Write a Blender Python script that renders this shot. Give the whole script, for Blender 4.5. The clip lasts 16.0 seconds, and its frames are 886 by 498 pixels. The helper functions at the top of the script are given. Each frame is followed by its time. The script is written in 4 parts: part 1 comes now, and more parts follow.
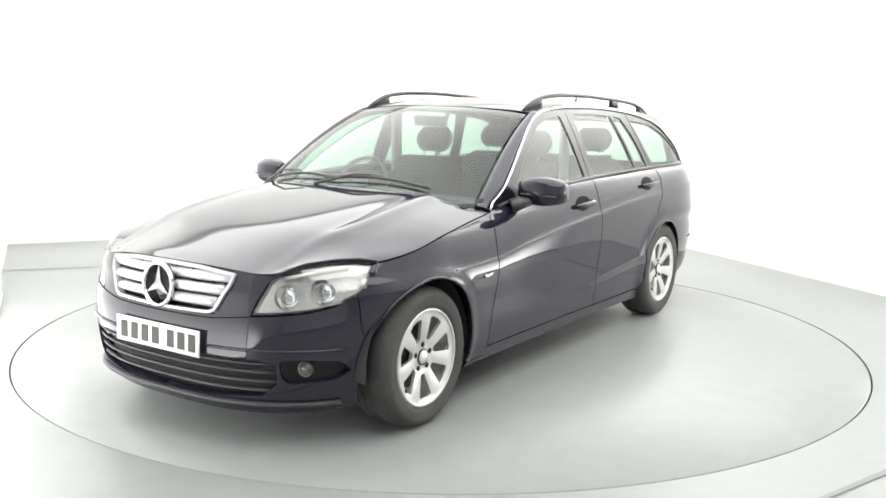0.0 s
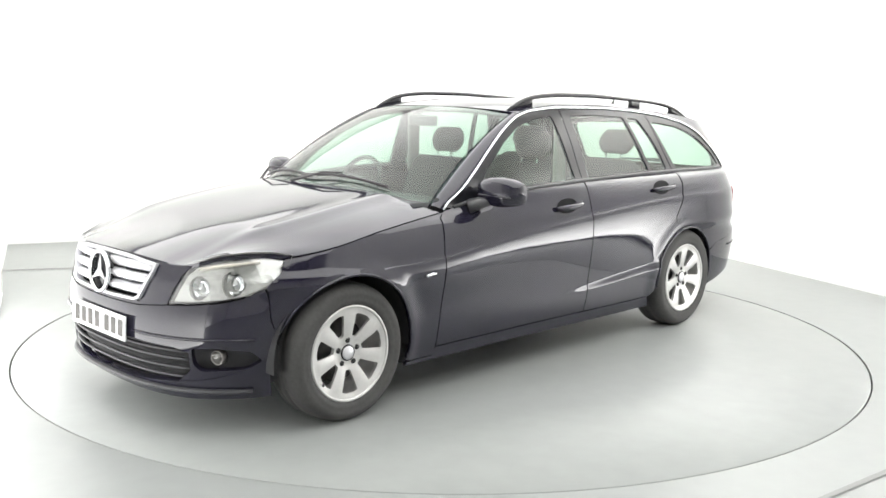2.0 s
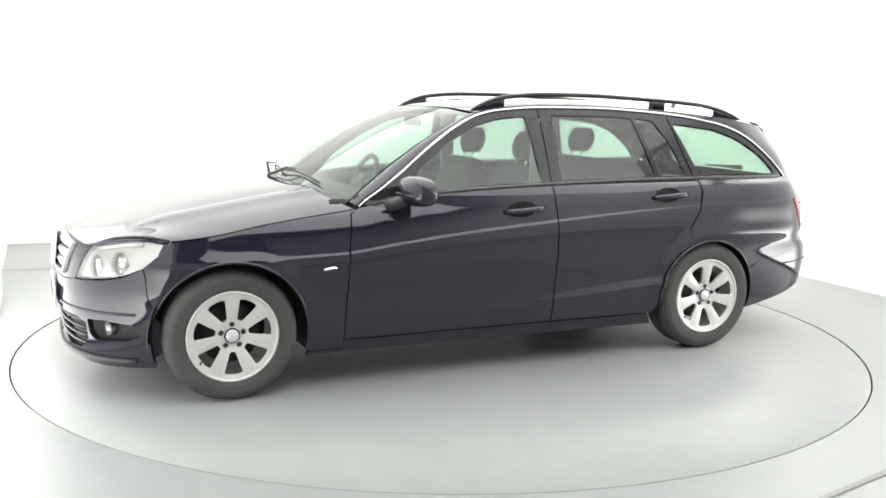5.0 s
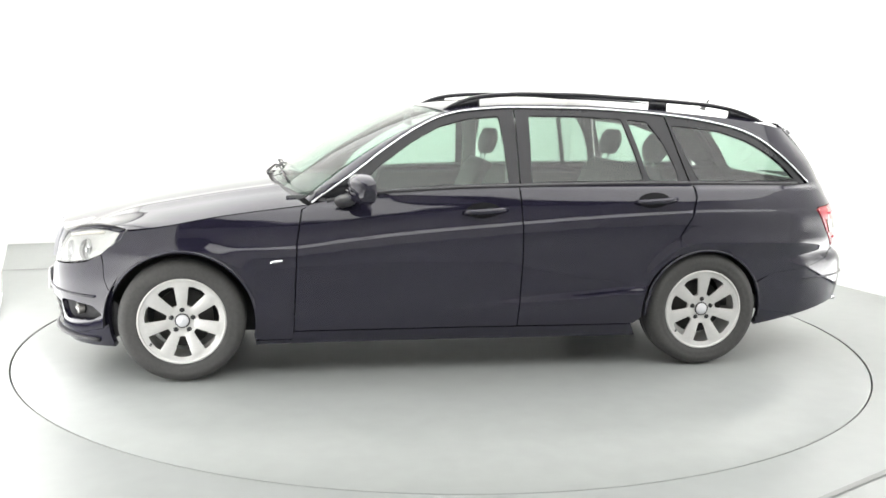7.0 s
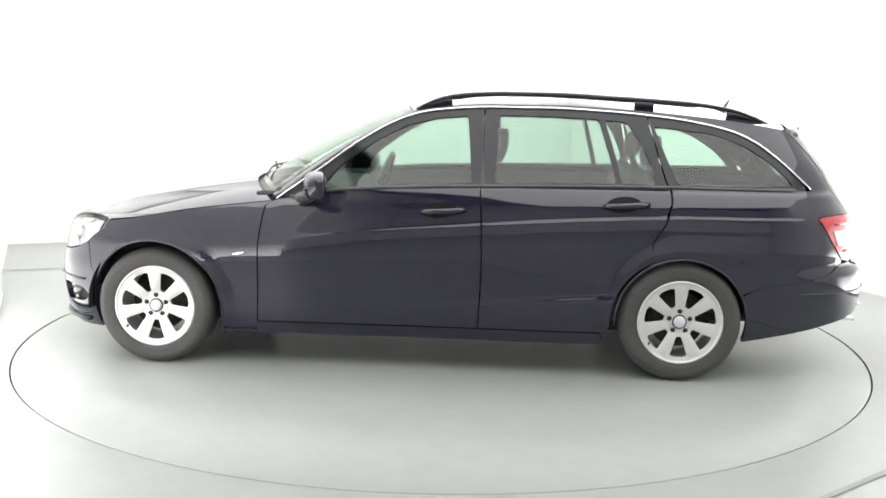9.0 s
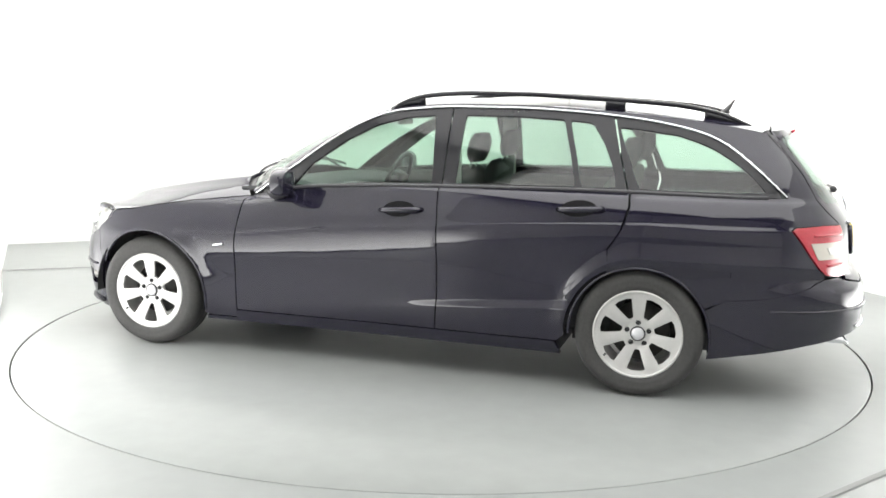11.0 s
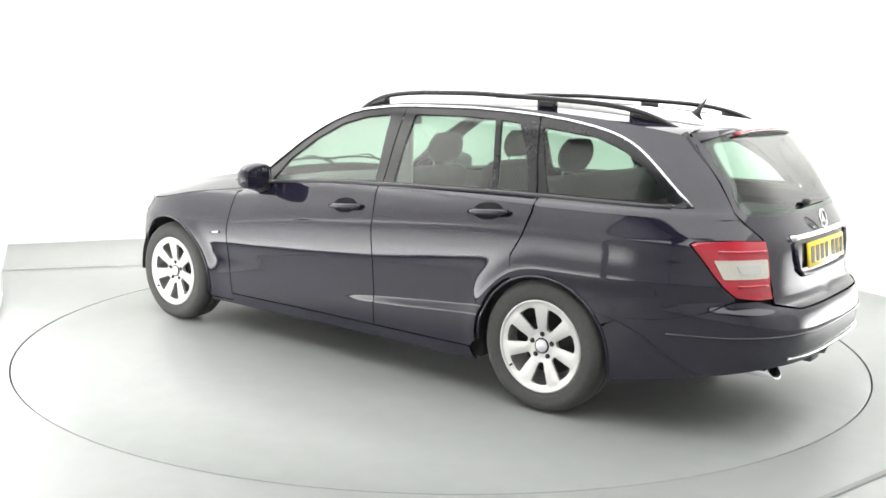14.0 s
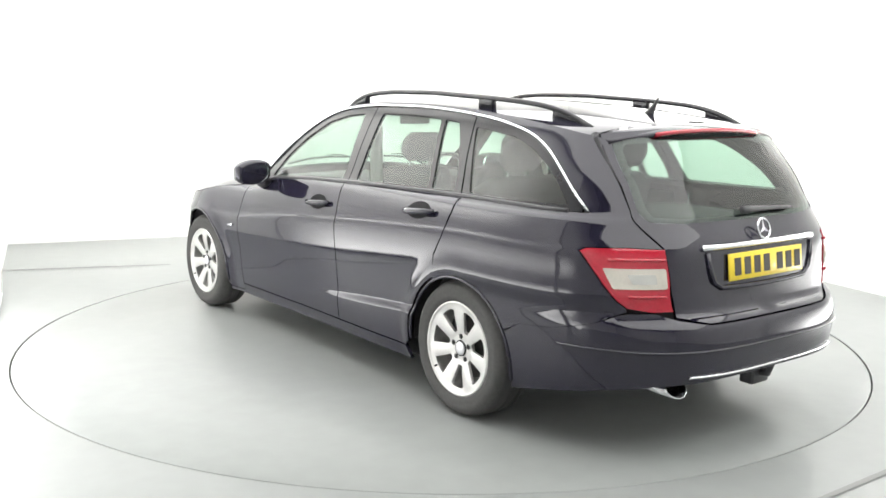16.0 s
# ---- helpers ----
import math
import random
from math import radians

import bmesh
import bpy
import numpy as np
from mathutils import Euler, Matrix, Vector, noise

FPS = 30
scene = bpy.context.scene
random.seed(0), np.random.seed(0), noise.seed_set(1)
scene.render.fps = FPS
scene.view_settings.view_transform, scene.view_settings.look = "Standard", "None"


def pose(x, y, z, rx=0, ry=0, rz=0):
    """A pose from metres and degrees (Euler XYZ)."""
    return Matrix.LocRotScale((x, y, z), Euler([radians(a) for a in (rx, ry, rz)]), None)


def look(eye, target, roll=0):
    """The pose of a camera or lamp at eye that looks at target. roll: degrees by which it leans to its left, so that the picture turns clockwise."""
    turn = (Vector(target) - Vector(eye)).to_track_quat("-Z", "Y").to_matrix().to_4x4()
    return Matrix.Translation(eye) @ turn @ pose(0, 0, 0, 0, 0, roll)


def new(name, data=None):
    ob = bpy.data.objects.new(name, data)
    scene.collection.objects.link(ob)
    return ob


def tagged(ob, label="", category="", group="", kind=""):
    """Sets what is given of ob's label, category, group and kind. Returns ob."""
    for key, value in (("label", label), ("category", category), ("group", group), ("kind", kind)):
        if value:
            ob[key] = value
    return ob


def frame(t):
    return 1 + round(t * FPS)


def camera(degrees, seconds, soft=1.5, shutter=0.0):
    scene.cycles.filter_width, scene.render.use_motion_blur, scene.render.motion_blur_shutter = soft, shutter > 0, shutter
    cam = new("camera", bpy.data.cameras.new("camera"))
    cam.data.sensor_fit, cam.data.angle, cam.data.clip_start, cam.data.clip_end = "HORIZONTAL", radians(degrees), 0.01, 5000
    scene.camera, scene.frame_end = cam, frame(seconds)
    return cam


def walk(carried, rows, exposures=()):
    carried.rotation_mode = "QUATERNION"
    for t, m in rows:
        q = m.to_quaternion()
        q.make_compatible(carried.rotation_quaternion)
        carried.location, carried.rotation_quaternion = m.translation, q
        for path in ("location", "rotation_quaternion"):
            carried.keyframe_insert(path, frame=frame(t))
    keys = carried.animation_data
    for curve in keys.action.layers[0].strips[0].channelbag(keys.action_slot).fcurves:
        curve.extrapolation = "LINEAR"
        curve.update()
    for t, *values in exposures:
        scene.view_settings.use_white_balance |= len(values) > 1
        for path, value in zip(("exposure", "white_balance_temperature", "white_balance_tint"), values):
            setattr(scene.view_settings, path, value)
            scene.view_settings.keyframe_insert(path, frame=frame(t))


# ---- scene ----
from mathutils.geometry import delaunay_2d_cdt

# camera: fixed on its mount beside the turntable
EYE = (0.0, -5.704, 1.436)
TILT = 9.18
cam = camera(50.47, 16.0, soft=1.6)
AIM = (0.0, EYE[1] + 10 * math.cos(radians(TILT)), EYE[2] - 10 * math.sin(radians(TILT)))
VIEW = look(EYE, AIM, 0.96)
walk(cam, [(0.0, VIEW), (16.0, VIEW)], exposures=[(0.0, 0.0), (16.0, 0.0)])

# world: a closed studio, hardly any light from outside
world = bpy.data.worlds.new("studio_air")
scene.world = world
world.use_nodes = True
world.node_tree.nodes["Background"].inputs[0].default_value = (0.9, 0.95, 1.0, 1)
world.node_tree.nodes["Background"].inputs[1].default_value = 0.25
SOFTBOX_WATTS = 465.0
SOFTBOX_SIZE = (5.9, 10.1)
ROOM_TURN = 24.9


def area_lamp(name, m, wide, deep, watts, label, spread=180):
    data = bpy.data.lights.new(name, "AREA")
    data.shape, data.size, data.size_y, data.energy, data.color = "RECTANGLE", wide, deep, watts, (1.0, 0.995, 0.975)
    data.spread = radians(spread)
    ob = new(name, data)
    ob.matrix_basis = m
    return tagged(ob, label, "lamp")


# the overhead softbox, and unseen fill lamps added to brighten the wall either side
area_lamp("softbox_lamp", pose(0.77, -0.5, 3.57, 0, 0, ROOM_TURN), *SOFTBOX_SIZE, SOFTBOX_WATTS, "broad even light of the overhead softbox")
area_lamp("wall_washer", pose(2.05, 2.0, 3.2, 0, 0, -66.8) @ pose(0, 0, 0, 55, 0, 0), 4.5, 1.0, 112, "unseen fill lamp added to brighten the white wall", 85)
area_lamp("wall_washer", pose(-2.2, 1.3, 3.2, 0, 0, 114.0) @ pose(0, 0, 0, 55, 0, 0), 4.5, 1.0, 95, "unseen fill lamp added to brighten the white wall", 85)


# low, unseen strip lights added by the side walls for the flanks' bright band
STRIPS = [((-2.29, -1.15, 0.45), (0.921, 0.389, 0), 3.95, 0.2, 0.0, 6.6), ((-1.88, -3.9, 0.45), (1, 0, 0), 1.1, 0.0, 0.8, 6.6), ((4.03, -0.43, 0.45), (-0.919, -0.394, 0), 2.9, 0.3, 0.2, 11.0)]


# ---- materials ----
def mat(name, color, rough=0.5, metal=0.0, coat=0.0, grain=0.0, scale=40.0, bump=0.0, spec=0.5, glow=0.0, wear=0.0):
    m = bpy.data.materials.new(name)
    m.use_nodes = True
    nt = m.node_tree
    b = nt.nodes["Principled BSDF"]
    b.inputs["Base Color"].default_value = (*color, 1)
    b.inputs["Roughness"].default_value = rough
    b.inputs["Metallic"].default_value = metal
    b.inputs["Coat Weight"].default_value = coat
    b.inputs["Coat Roughness"].default_value = 0.05
    b.inputs["Specular IOR Level"].default_value = spec
    if glow:
        b.inputs["Emission Color"].default_value = (*color, 1)
        b.inputs["Emission Strength"].default_value = glow
    tc = nt.nodes.new("ShaderNodeTexCoord")
    if grain:
        fine = nt.nodes.new("ShaderNodeTexNoise")
        fine.inputs["Scale"].default_value = scale
        fine.inputs["Detail"].default_value = 6
        wide = nt.nodes.new("ShaderNodeTexNoise")
        wide.inputs["Scale"].default_value = scale * 0.06
        wide.inputs["Detail"].default_value = 4
        nt.links.new(tc.outputs["Object"], fine.inputs["Vector"])
        nt.links.new(tc.outputs["Object"], wide.inputs["Vector"])
        add = nt.nodes.new("ShaderNodeMath")
        add.operation = "MULTIPLY_ADD"
        add.inputs[1].default_value = 0.5
        nt.links.new(fine.outputs["Fac"], add.inputs[0])
        half = nt.nodes.new("ShaderNodeMath")
        half.operation = "MULTIPLY"
        half.inputs[1].default_value = 0.5
        nt.links.new(wide.outputs["Fac"], half.inputs[0])
        nt.links.new(half.outputs[0], add.inputs[2])
        ramp = nt.nodes.new("ShaderNodeMapRange")
        ramp.inputs[1].default_value, ramp.inputs[2].default_value = 0.3, 0.7
        ramp.inputs[3].default_value, ramp.inputs[4].default_value = 1 - grain, 1 + grain
        nt.links.new(add.outputs[0], ramp.inputs[0])
        mix = nt.nodes.new("ShaderNodeVectorMath")
        mix.operation = "SCALE"
        mix.inputs[0].default_value = color
        nt.links.new(ramp.outputs[0], mix.inputs["Scale"])
        nt.links.new(mix.outputs[0], b.inputs["Base Color"])
        if wear:
            r2 = nt.nodes.new("ShaderNodeMapRange")
            r2.inputs[1].default_value, r2.inputs[2].default_value = 0.35, 0.65
            r2.inputs[3].default_value, r2.inputs[4].default_value = max(0.02, rough - wear), rough + wear
            nt.links.new(wide.outputs["Fac"], r2.inputs[0])
            nt.links.new(r2.outputs[0], b.inputs["Roughness"])
        if bump:
            bp = nt.nodes.new("ShaderNodeBump")
            bp.inputs["Strength"].default_value = bump
            bp.inputs["Distance"].default_value = 0.002
            nt.links.new(fine.outputs["Fac"], bp.inputs["Height"])
            nt.links.new(bp.outputs[0], b.inputs["Normal"])
    return m


def glass(name, tint, gloss=0.02, sheen=0.07):
    m = bpy.data.materials.new(name)
    m.use_nodes = True
    nt = m.node_tree
    nt.nodes.remove(nt.nodes["Principled BSDF"])
    tr = nt.nodes.new("ShaderNodeBsdfTransparent")
    tr.inputs[0].default_value = (*tint, 1)
    gl = nt.nodes.new("ShaderNodeBsdfGlossy")
    gl.inputs["Roughness"].default_value = gloss
    lw = nt.nodes.new("ShaderNodeLayerWeight")
    lw.inputs["Blend"].default_value = 0.5
    pw = nt.nodes.new("ShaderNodeMath")
    pw.operation = "POWER"
    pw.inputs[1].default_value = 4.5
    sc = nt.nodes.new("ShaderNodeMath")
    sc.operation = "MULTIPLY_ADD"
    sc.inputs[1].default_value, sc.inputs[2].default_value = 0.75, sheen
    mx = nt.nodes.new("ShaderNodeMixShader")
    nt.links.new(lw.outputs["Facing"], pw.inputs[0])
    nt.links.new(pw.outputs[0], sc.inputs[0])
    nt.links.new(sc.outputs[0], mx.inputs[0])
    nt.links.new(tr.outputs[0], mx.inputs[1])
    nt.links.new(gl.outputs[0], mx.inputs[2])
    nt.links.new(mx.outputs[0], nt.nodes["Material Output"].inputs[0])
    return m


PAINT = mat("navy_metallic_paint", (0.0150, 0.0135, 0.0260), 0.5, 0.0, 1.0, 0.05, 5, spec=0.0)
PAINT.node_tree.nodes["Principled BSDF"].inputs["Coat IOR"].default_value = 1.60
BLACK_TRIM = mat("gloss_black_trim", (0.012, 0.012, 0.015), 0.14, 0, 0.0, 0.1, 60, spec=0.4)
BLACK_PLASTIC = mat("black_plastic", (0.048, 0.048, 0.052), 0.45, 0, 0, 0.2, 120, 0.15)
RUBBER = mat("tyre_rubber", (0.056, 0.055, 0.054), 0.75, 0, 0, 0.25, 60, 0.3)
CHROME = mat("chrome", (0.82, 0.83, 0.85), 0.12, 1.0)
SILVER = mat("silver_alloy_paint", (0.58, 0.575, 0.565), 0.36, 0.3, 0.3, 0.05, 80, wear=0.06)
GRILLE_SILVER = mat("satin_silver", (0.68, 0.68, 0.71), 0.3, 0.35, 0.3, 0.05, 80)
STEEL = mat("brake_steel", (0.25, 0.24, 0.23), 0.45, 1.0, 0, 0.25, 30)
BRAKE = mat("dull_brake_disc", (0.09, 0.088, 0.085), 0.5, 0.8, 0, 0.25, 30)
# near-black, for the shade inside the door-handle hollows
RECESS_SHADE = mat("recess_shade_black", (0.006, 0.006, 0.007), 0.6, 0, 0, 0.15, 60, spec=0.15)
DARK = mat("dark_underbody", (0.028, 0.028, 0.030), 0.8, 0, 0, 0.2, 20)
GLASS = glass("green_tinted_glass", (0.54, 0.68, 0.60))
LENS = glass("clear_lamp_lens", (0.86, 0.87, 0.87), 0.06, 0.16)
LAMP_SILVER = mat("lamp_reflector", (0.66, 0.66, 0.63), 0.25, 0.35, 0, 0.06, 60)
LAMP_BEZEL = mat("textured_lamp_bezel", (0.62, 0.62, 0.60), 0.22, 0.5, 0.3, 0.35, 55, 0.9)
RED_LENS = mat("red_lamp_lens", (0.44, 0.016, 0.036), 0.12, 0, 0.8, 0.18, 90)
CLEAR_LENS = mat("white_lamp_lens", (0.58, 0.55, 0.49), 0.2, 0, 0.8, 0.10, 120)
SEAT = mat("charcoal_seat_fabric", (0.05, 0.052, 0.054), 0.85, 0, 0, 0.12, 40, 0.1)
TRIM_GREY = mat("grey_headlining", (0.42, 0.43, 0.40), 0.9, 0, 0, 0.08, 150, 0.2)
WHITE_PLATE = mat("white_plate", (0.82, 0.82, 0.82), 0.35, 0, 0.2, 0.03, 60)
YELLOW_PLATE = mat("yellow_plate", (0.86, 0.66, 0.05), 0.35, 0, 0.2, 0.03, 60)
PLATE_INK = mat("plate_ink", (0.03, 0.025, 0.02), 0.5)
WALL = mat("white_studio_wall", (0.86, 0.86, 0.845), 0.85, 0, 0, 0.02, 3, 0.05)
FLOOR = mat("pale_grey_floor_paint", (0.266, 0.278, 0.272), 0.33, 0, 0.0, 0.05, 9, 0.0, spec=0.22, wear=0.03)
TABLE = mat("turntable_floor_paint", (0.266, 0.278, 0.272), 0.31, 0, 0.0, 0.06, 8, 0.0, spec=0.22, wear=0.03)
JOINT = mat("dark_joint", (0.03, 0.03, 0.03), 0.8)
# for the unseen camera-side walls, toned by what the car should reflect
BACK_WALL = mat("unseen_back_wall", (0.82, 0.82, 0.81), 0.9, 0, 0, 0.1, 3, 0.05)
DARK_VOID = mat("unseen_dark_shell", (0.06, 0.06, 0.063), 0.9, 0, 0, 0.1, 3, 0.05)
DIFFUSER = mat("white_diffuser_cloth", (0.85, 0.85, 0.84), 0.8, 0, 0, 0.03, 20)
FRAME_WHITE = mat("white_metal_frame", (0.75, 0.75, 0.75), 0.4, 0, 0, 0.04, 30)


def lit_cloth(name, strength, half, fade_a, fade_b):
    """An emissive cloth for the unseen strips: brightest at its lower edge, the glow falls off upwards and over the
    given shares of its ends.
    """
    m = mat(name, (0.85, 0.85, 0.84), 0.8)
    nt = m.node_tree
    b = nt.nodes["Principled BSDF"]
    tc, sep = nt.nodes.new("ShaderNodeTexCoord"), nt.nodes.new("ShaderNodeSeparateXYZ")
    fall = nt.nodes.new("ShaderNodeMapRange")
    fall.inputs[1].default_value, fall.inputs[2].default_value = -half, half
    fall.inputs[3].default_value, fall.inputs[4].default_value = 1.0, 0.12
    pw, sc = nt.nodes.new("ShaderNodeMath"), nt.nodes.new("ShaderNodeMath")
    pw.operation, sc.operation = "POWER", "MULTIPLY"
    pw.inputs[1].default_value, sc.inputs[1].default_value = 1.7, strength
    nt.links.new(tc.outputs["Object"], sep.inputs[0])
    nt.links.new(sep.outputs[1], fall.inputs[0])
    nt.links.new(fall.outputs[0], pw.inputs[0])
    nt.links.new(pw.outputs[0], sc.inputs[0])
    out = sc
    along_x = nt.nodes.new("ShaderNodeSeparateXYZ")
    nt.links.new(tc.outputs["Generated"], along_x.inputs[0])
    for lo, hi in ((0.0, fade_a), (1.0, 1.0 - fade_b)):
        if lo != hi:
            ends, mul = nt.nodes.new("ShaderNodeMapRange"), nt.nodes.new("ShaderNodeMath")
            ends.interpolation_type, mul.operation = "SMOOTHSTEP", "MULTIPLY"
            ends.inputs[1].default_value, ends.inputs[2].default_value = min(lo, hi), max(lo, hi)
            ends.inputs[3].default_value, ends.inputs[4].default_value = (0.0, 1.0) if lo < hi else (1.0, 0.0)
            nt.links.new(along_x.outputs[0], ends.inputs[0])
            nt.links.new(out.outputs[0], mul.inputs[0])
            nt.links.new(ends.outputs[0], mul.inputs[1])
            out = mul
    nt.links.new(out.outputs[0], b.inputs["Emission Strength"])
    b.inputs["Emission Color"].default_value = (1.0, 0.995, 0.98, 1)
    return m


# ---- mesh helpers ----
def link(name, bm, material, parent=None, label="", smooth=True, recalc=False):
    if recalc:
        bmesh.ops.recalc_face_normals(bm, faces=bm.faces)
    me = bpy.data.meshes.new(name)
    layer = bm.verts.layers.float_vector.get("skin")
    skin = [tuple(v[layer]) for v in bm.verts] if layer else None
    bm.to_mesh(me)
    bm.free()
    if smooth:
        for p in me.polygons:
            p.use_smooth = True
        if skin:
            me.normals_split_custom_set_from_vertices(skin)
    me.materials.append(material)
    ob = new(name, me)
    if parent:
        ob.parent = parent
    if label:
        tagged(ob, label)
    return ob


part = link


def box(bm, x0, x1, y0, y1, z0, z1, bevel=0.0, seg=2):
    r = bmesh.ops.create_cube(bm, size=1.0, matrix=Matrix.Translation(((x0 + x1) / 2, (y0 + y1) / 2, (z0 + z1) / 2)) @ Matrix.Diagonal((x1 - x0, y1 - y0, z1 - z0, 1)))
    if bevel:
        es = list({e for v in r["verts"] for e in v.link_edges})
        bmesh.ops.bevel(bm, geom=es, offset=bevel, segments=seg, affect="EDGES", profile=0.5)


def boxes(*args, bevel=0.0, seg=2):
    bm = bmesh.new()
    for a in args:
        box(bm, *a, bevel=bevel, seg=seg)
    return bm


def loft(rings, closed=True, caps=True):
    """A skin over rings of equally many points."""
    bm = bmesh.new()
    vs = [[bm.verts.new(p) for p in ring] for ring in rings]
    n = len(vs[0])
    for a, b in zip(vs, vs[1:]):
        for i in range(n if closed else n - 1):
            j = (i + 1) % n
            bm.faces.new((a[i], a[j], b[j], b[i]))
    if caps and closed:
        bm.faces.new(list(reversed(vs[0])))
        bm.faces.new(vs[-1])
    bmesh.ops.recalc_face_normals(bm, faces=bm.faces)
    return bm


def tube(points, r, n=8, flat=1.0, up=(0, 0, 1)):
    """A round or flattened bar along points."""
    rings = []
    pts = [Vector(p) for p in points]
    for i, p in enumerate(pts):
        d = (pts[min(i + 1, len(pts) - 1)] - pts[max(i - 1, 0)]).normalized()
        side = d.cross(Vector(up)).normalized()
        top = side.cross(d).normalized()
        rad = r[i] if isinstance(r, (list, tuple)) else r
        rings.append([p + side * (rad * math.cos(a)) + top * (rad * flat * math.sin(a)) for a in (2 * math.pi * k / n for k in range(n))])
    return loft(rings)


def lathe(profile, n=48, axis="y", centre=(0, 0, 0)):
    """Turn (radius, along) pairs round an axis."""
    bm = bmesh.new()
    rings = []
    for r, h in profile:
        ring = []
        for k in range(n):
            a = 2 * math.pi * k / n
            q = (r * math.cos(a), h, r * math.sin(a)) if axis == "y" else (r * math.cos(a), r * math.sin(a), h) if axis == "z" else (h, r * math.cos(a), r * math.sin(a))
            ring.append(bm.verts.new(Vector(q) + Vector(centre)))
        rings.append(ring)
    for a, b in zip(rings, rings[1:]):
        for k in range(n):
            j = (k + 1) % n
            bm.faces.new((a[k], a[j], b[j], b[k]))
    return bm


def merge(*bms):
    out = bmesh.new()
    if any(b.verts.layers.float_vector.get("skin") for b in bms):
        out.verts.layers.float_vector.new("skin")
    for b in bms:
        me = bpy.data.meshes.new("tmp")
        b.to_mesh(me)
        b.free()
        out.from_mesh(me)
        bpy.data.meshes.remove(me)
    return out


def moved(bm, m):
    bmesh.ops.transform(bm, matrix=m, verts=bm.verts)
    return bm


def mirrored(bm):
    """The same on the car's other side."""
    b = bm.copy()
    layer = b.verts.layers.float_vector.get("skin")
    for v in b.verts:
        v.co.y = -v.co.y
        if layer:
            n = v[layer]
            v[layer] = Vector((n.x, -n.y, n.z))
    bmesh.ops.reverse_faces(b, faces=b.faces)
    return b


def smooth_curve(pts):
    """A smooth monotone function through (x, y) pairs."""
    pts = sorted(pts)
    xs, ys = np.array([p[0] for p in pts], float), np.array([p[1] for p in pts], float)
    d = np.diff(ys) / np.diff(xs)
    m = np.empty(len(xs))
    m[0], m[-1] = d[0], d[-1]
    for i in range(1, len(xs) - 1):
        m[i] = 0 if d[i - 1] * d[i] <= 0 else 2 * d[i - 1] * d[i] / (d[i - 1] + d[i])

    def f(x):
        x = float(min(max(x, xs[0]), xs[-1]))
        i = int(min(max(np.searchsorted(xs, x) - 1, 0), len(xs) - 2))
        h = xs[i + 1] - xs[i]
        t = (x - xs[i]) / h
        return float((1 + 2 * t) * (1 - t) ** 2 * ys[i] + t * (1 - t) ** 2 * h * m[i] + t * t * (3 - 2 * t) * ys[i + 1] + t * t * (t - 1) * h * m[i + 1])
    return f


def inside(p, loop):
    c, n = False, len(loop)
    for i in range(n):
        (x0, y0), (x1, y1) = loop[i], loop[i - 1]
        if (y0 > p[1]) != (y1 > p[1]) and p[0] < (x1 - x0) * (p[1] - y0) / (y1 - y0) + x0:
            c = not c
    return c


def dense(loop, step):
    out = []
    for i, a in enumerate(loop):
        b = loop[(i + 1) % len(loop)]
        k = max(1, int(math.ceil(math.hypot(b[0] - a[0], b[1] - a[1]) / step)))
        out += [(a[0] + (b[0] - a[0]) * j / k, a[1] + (b[1] - a[1]) * j / k) for j in range(k)]
    return out


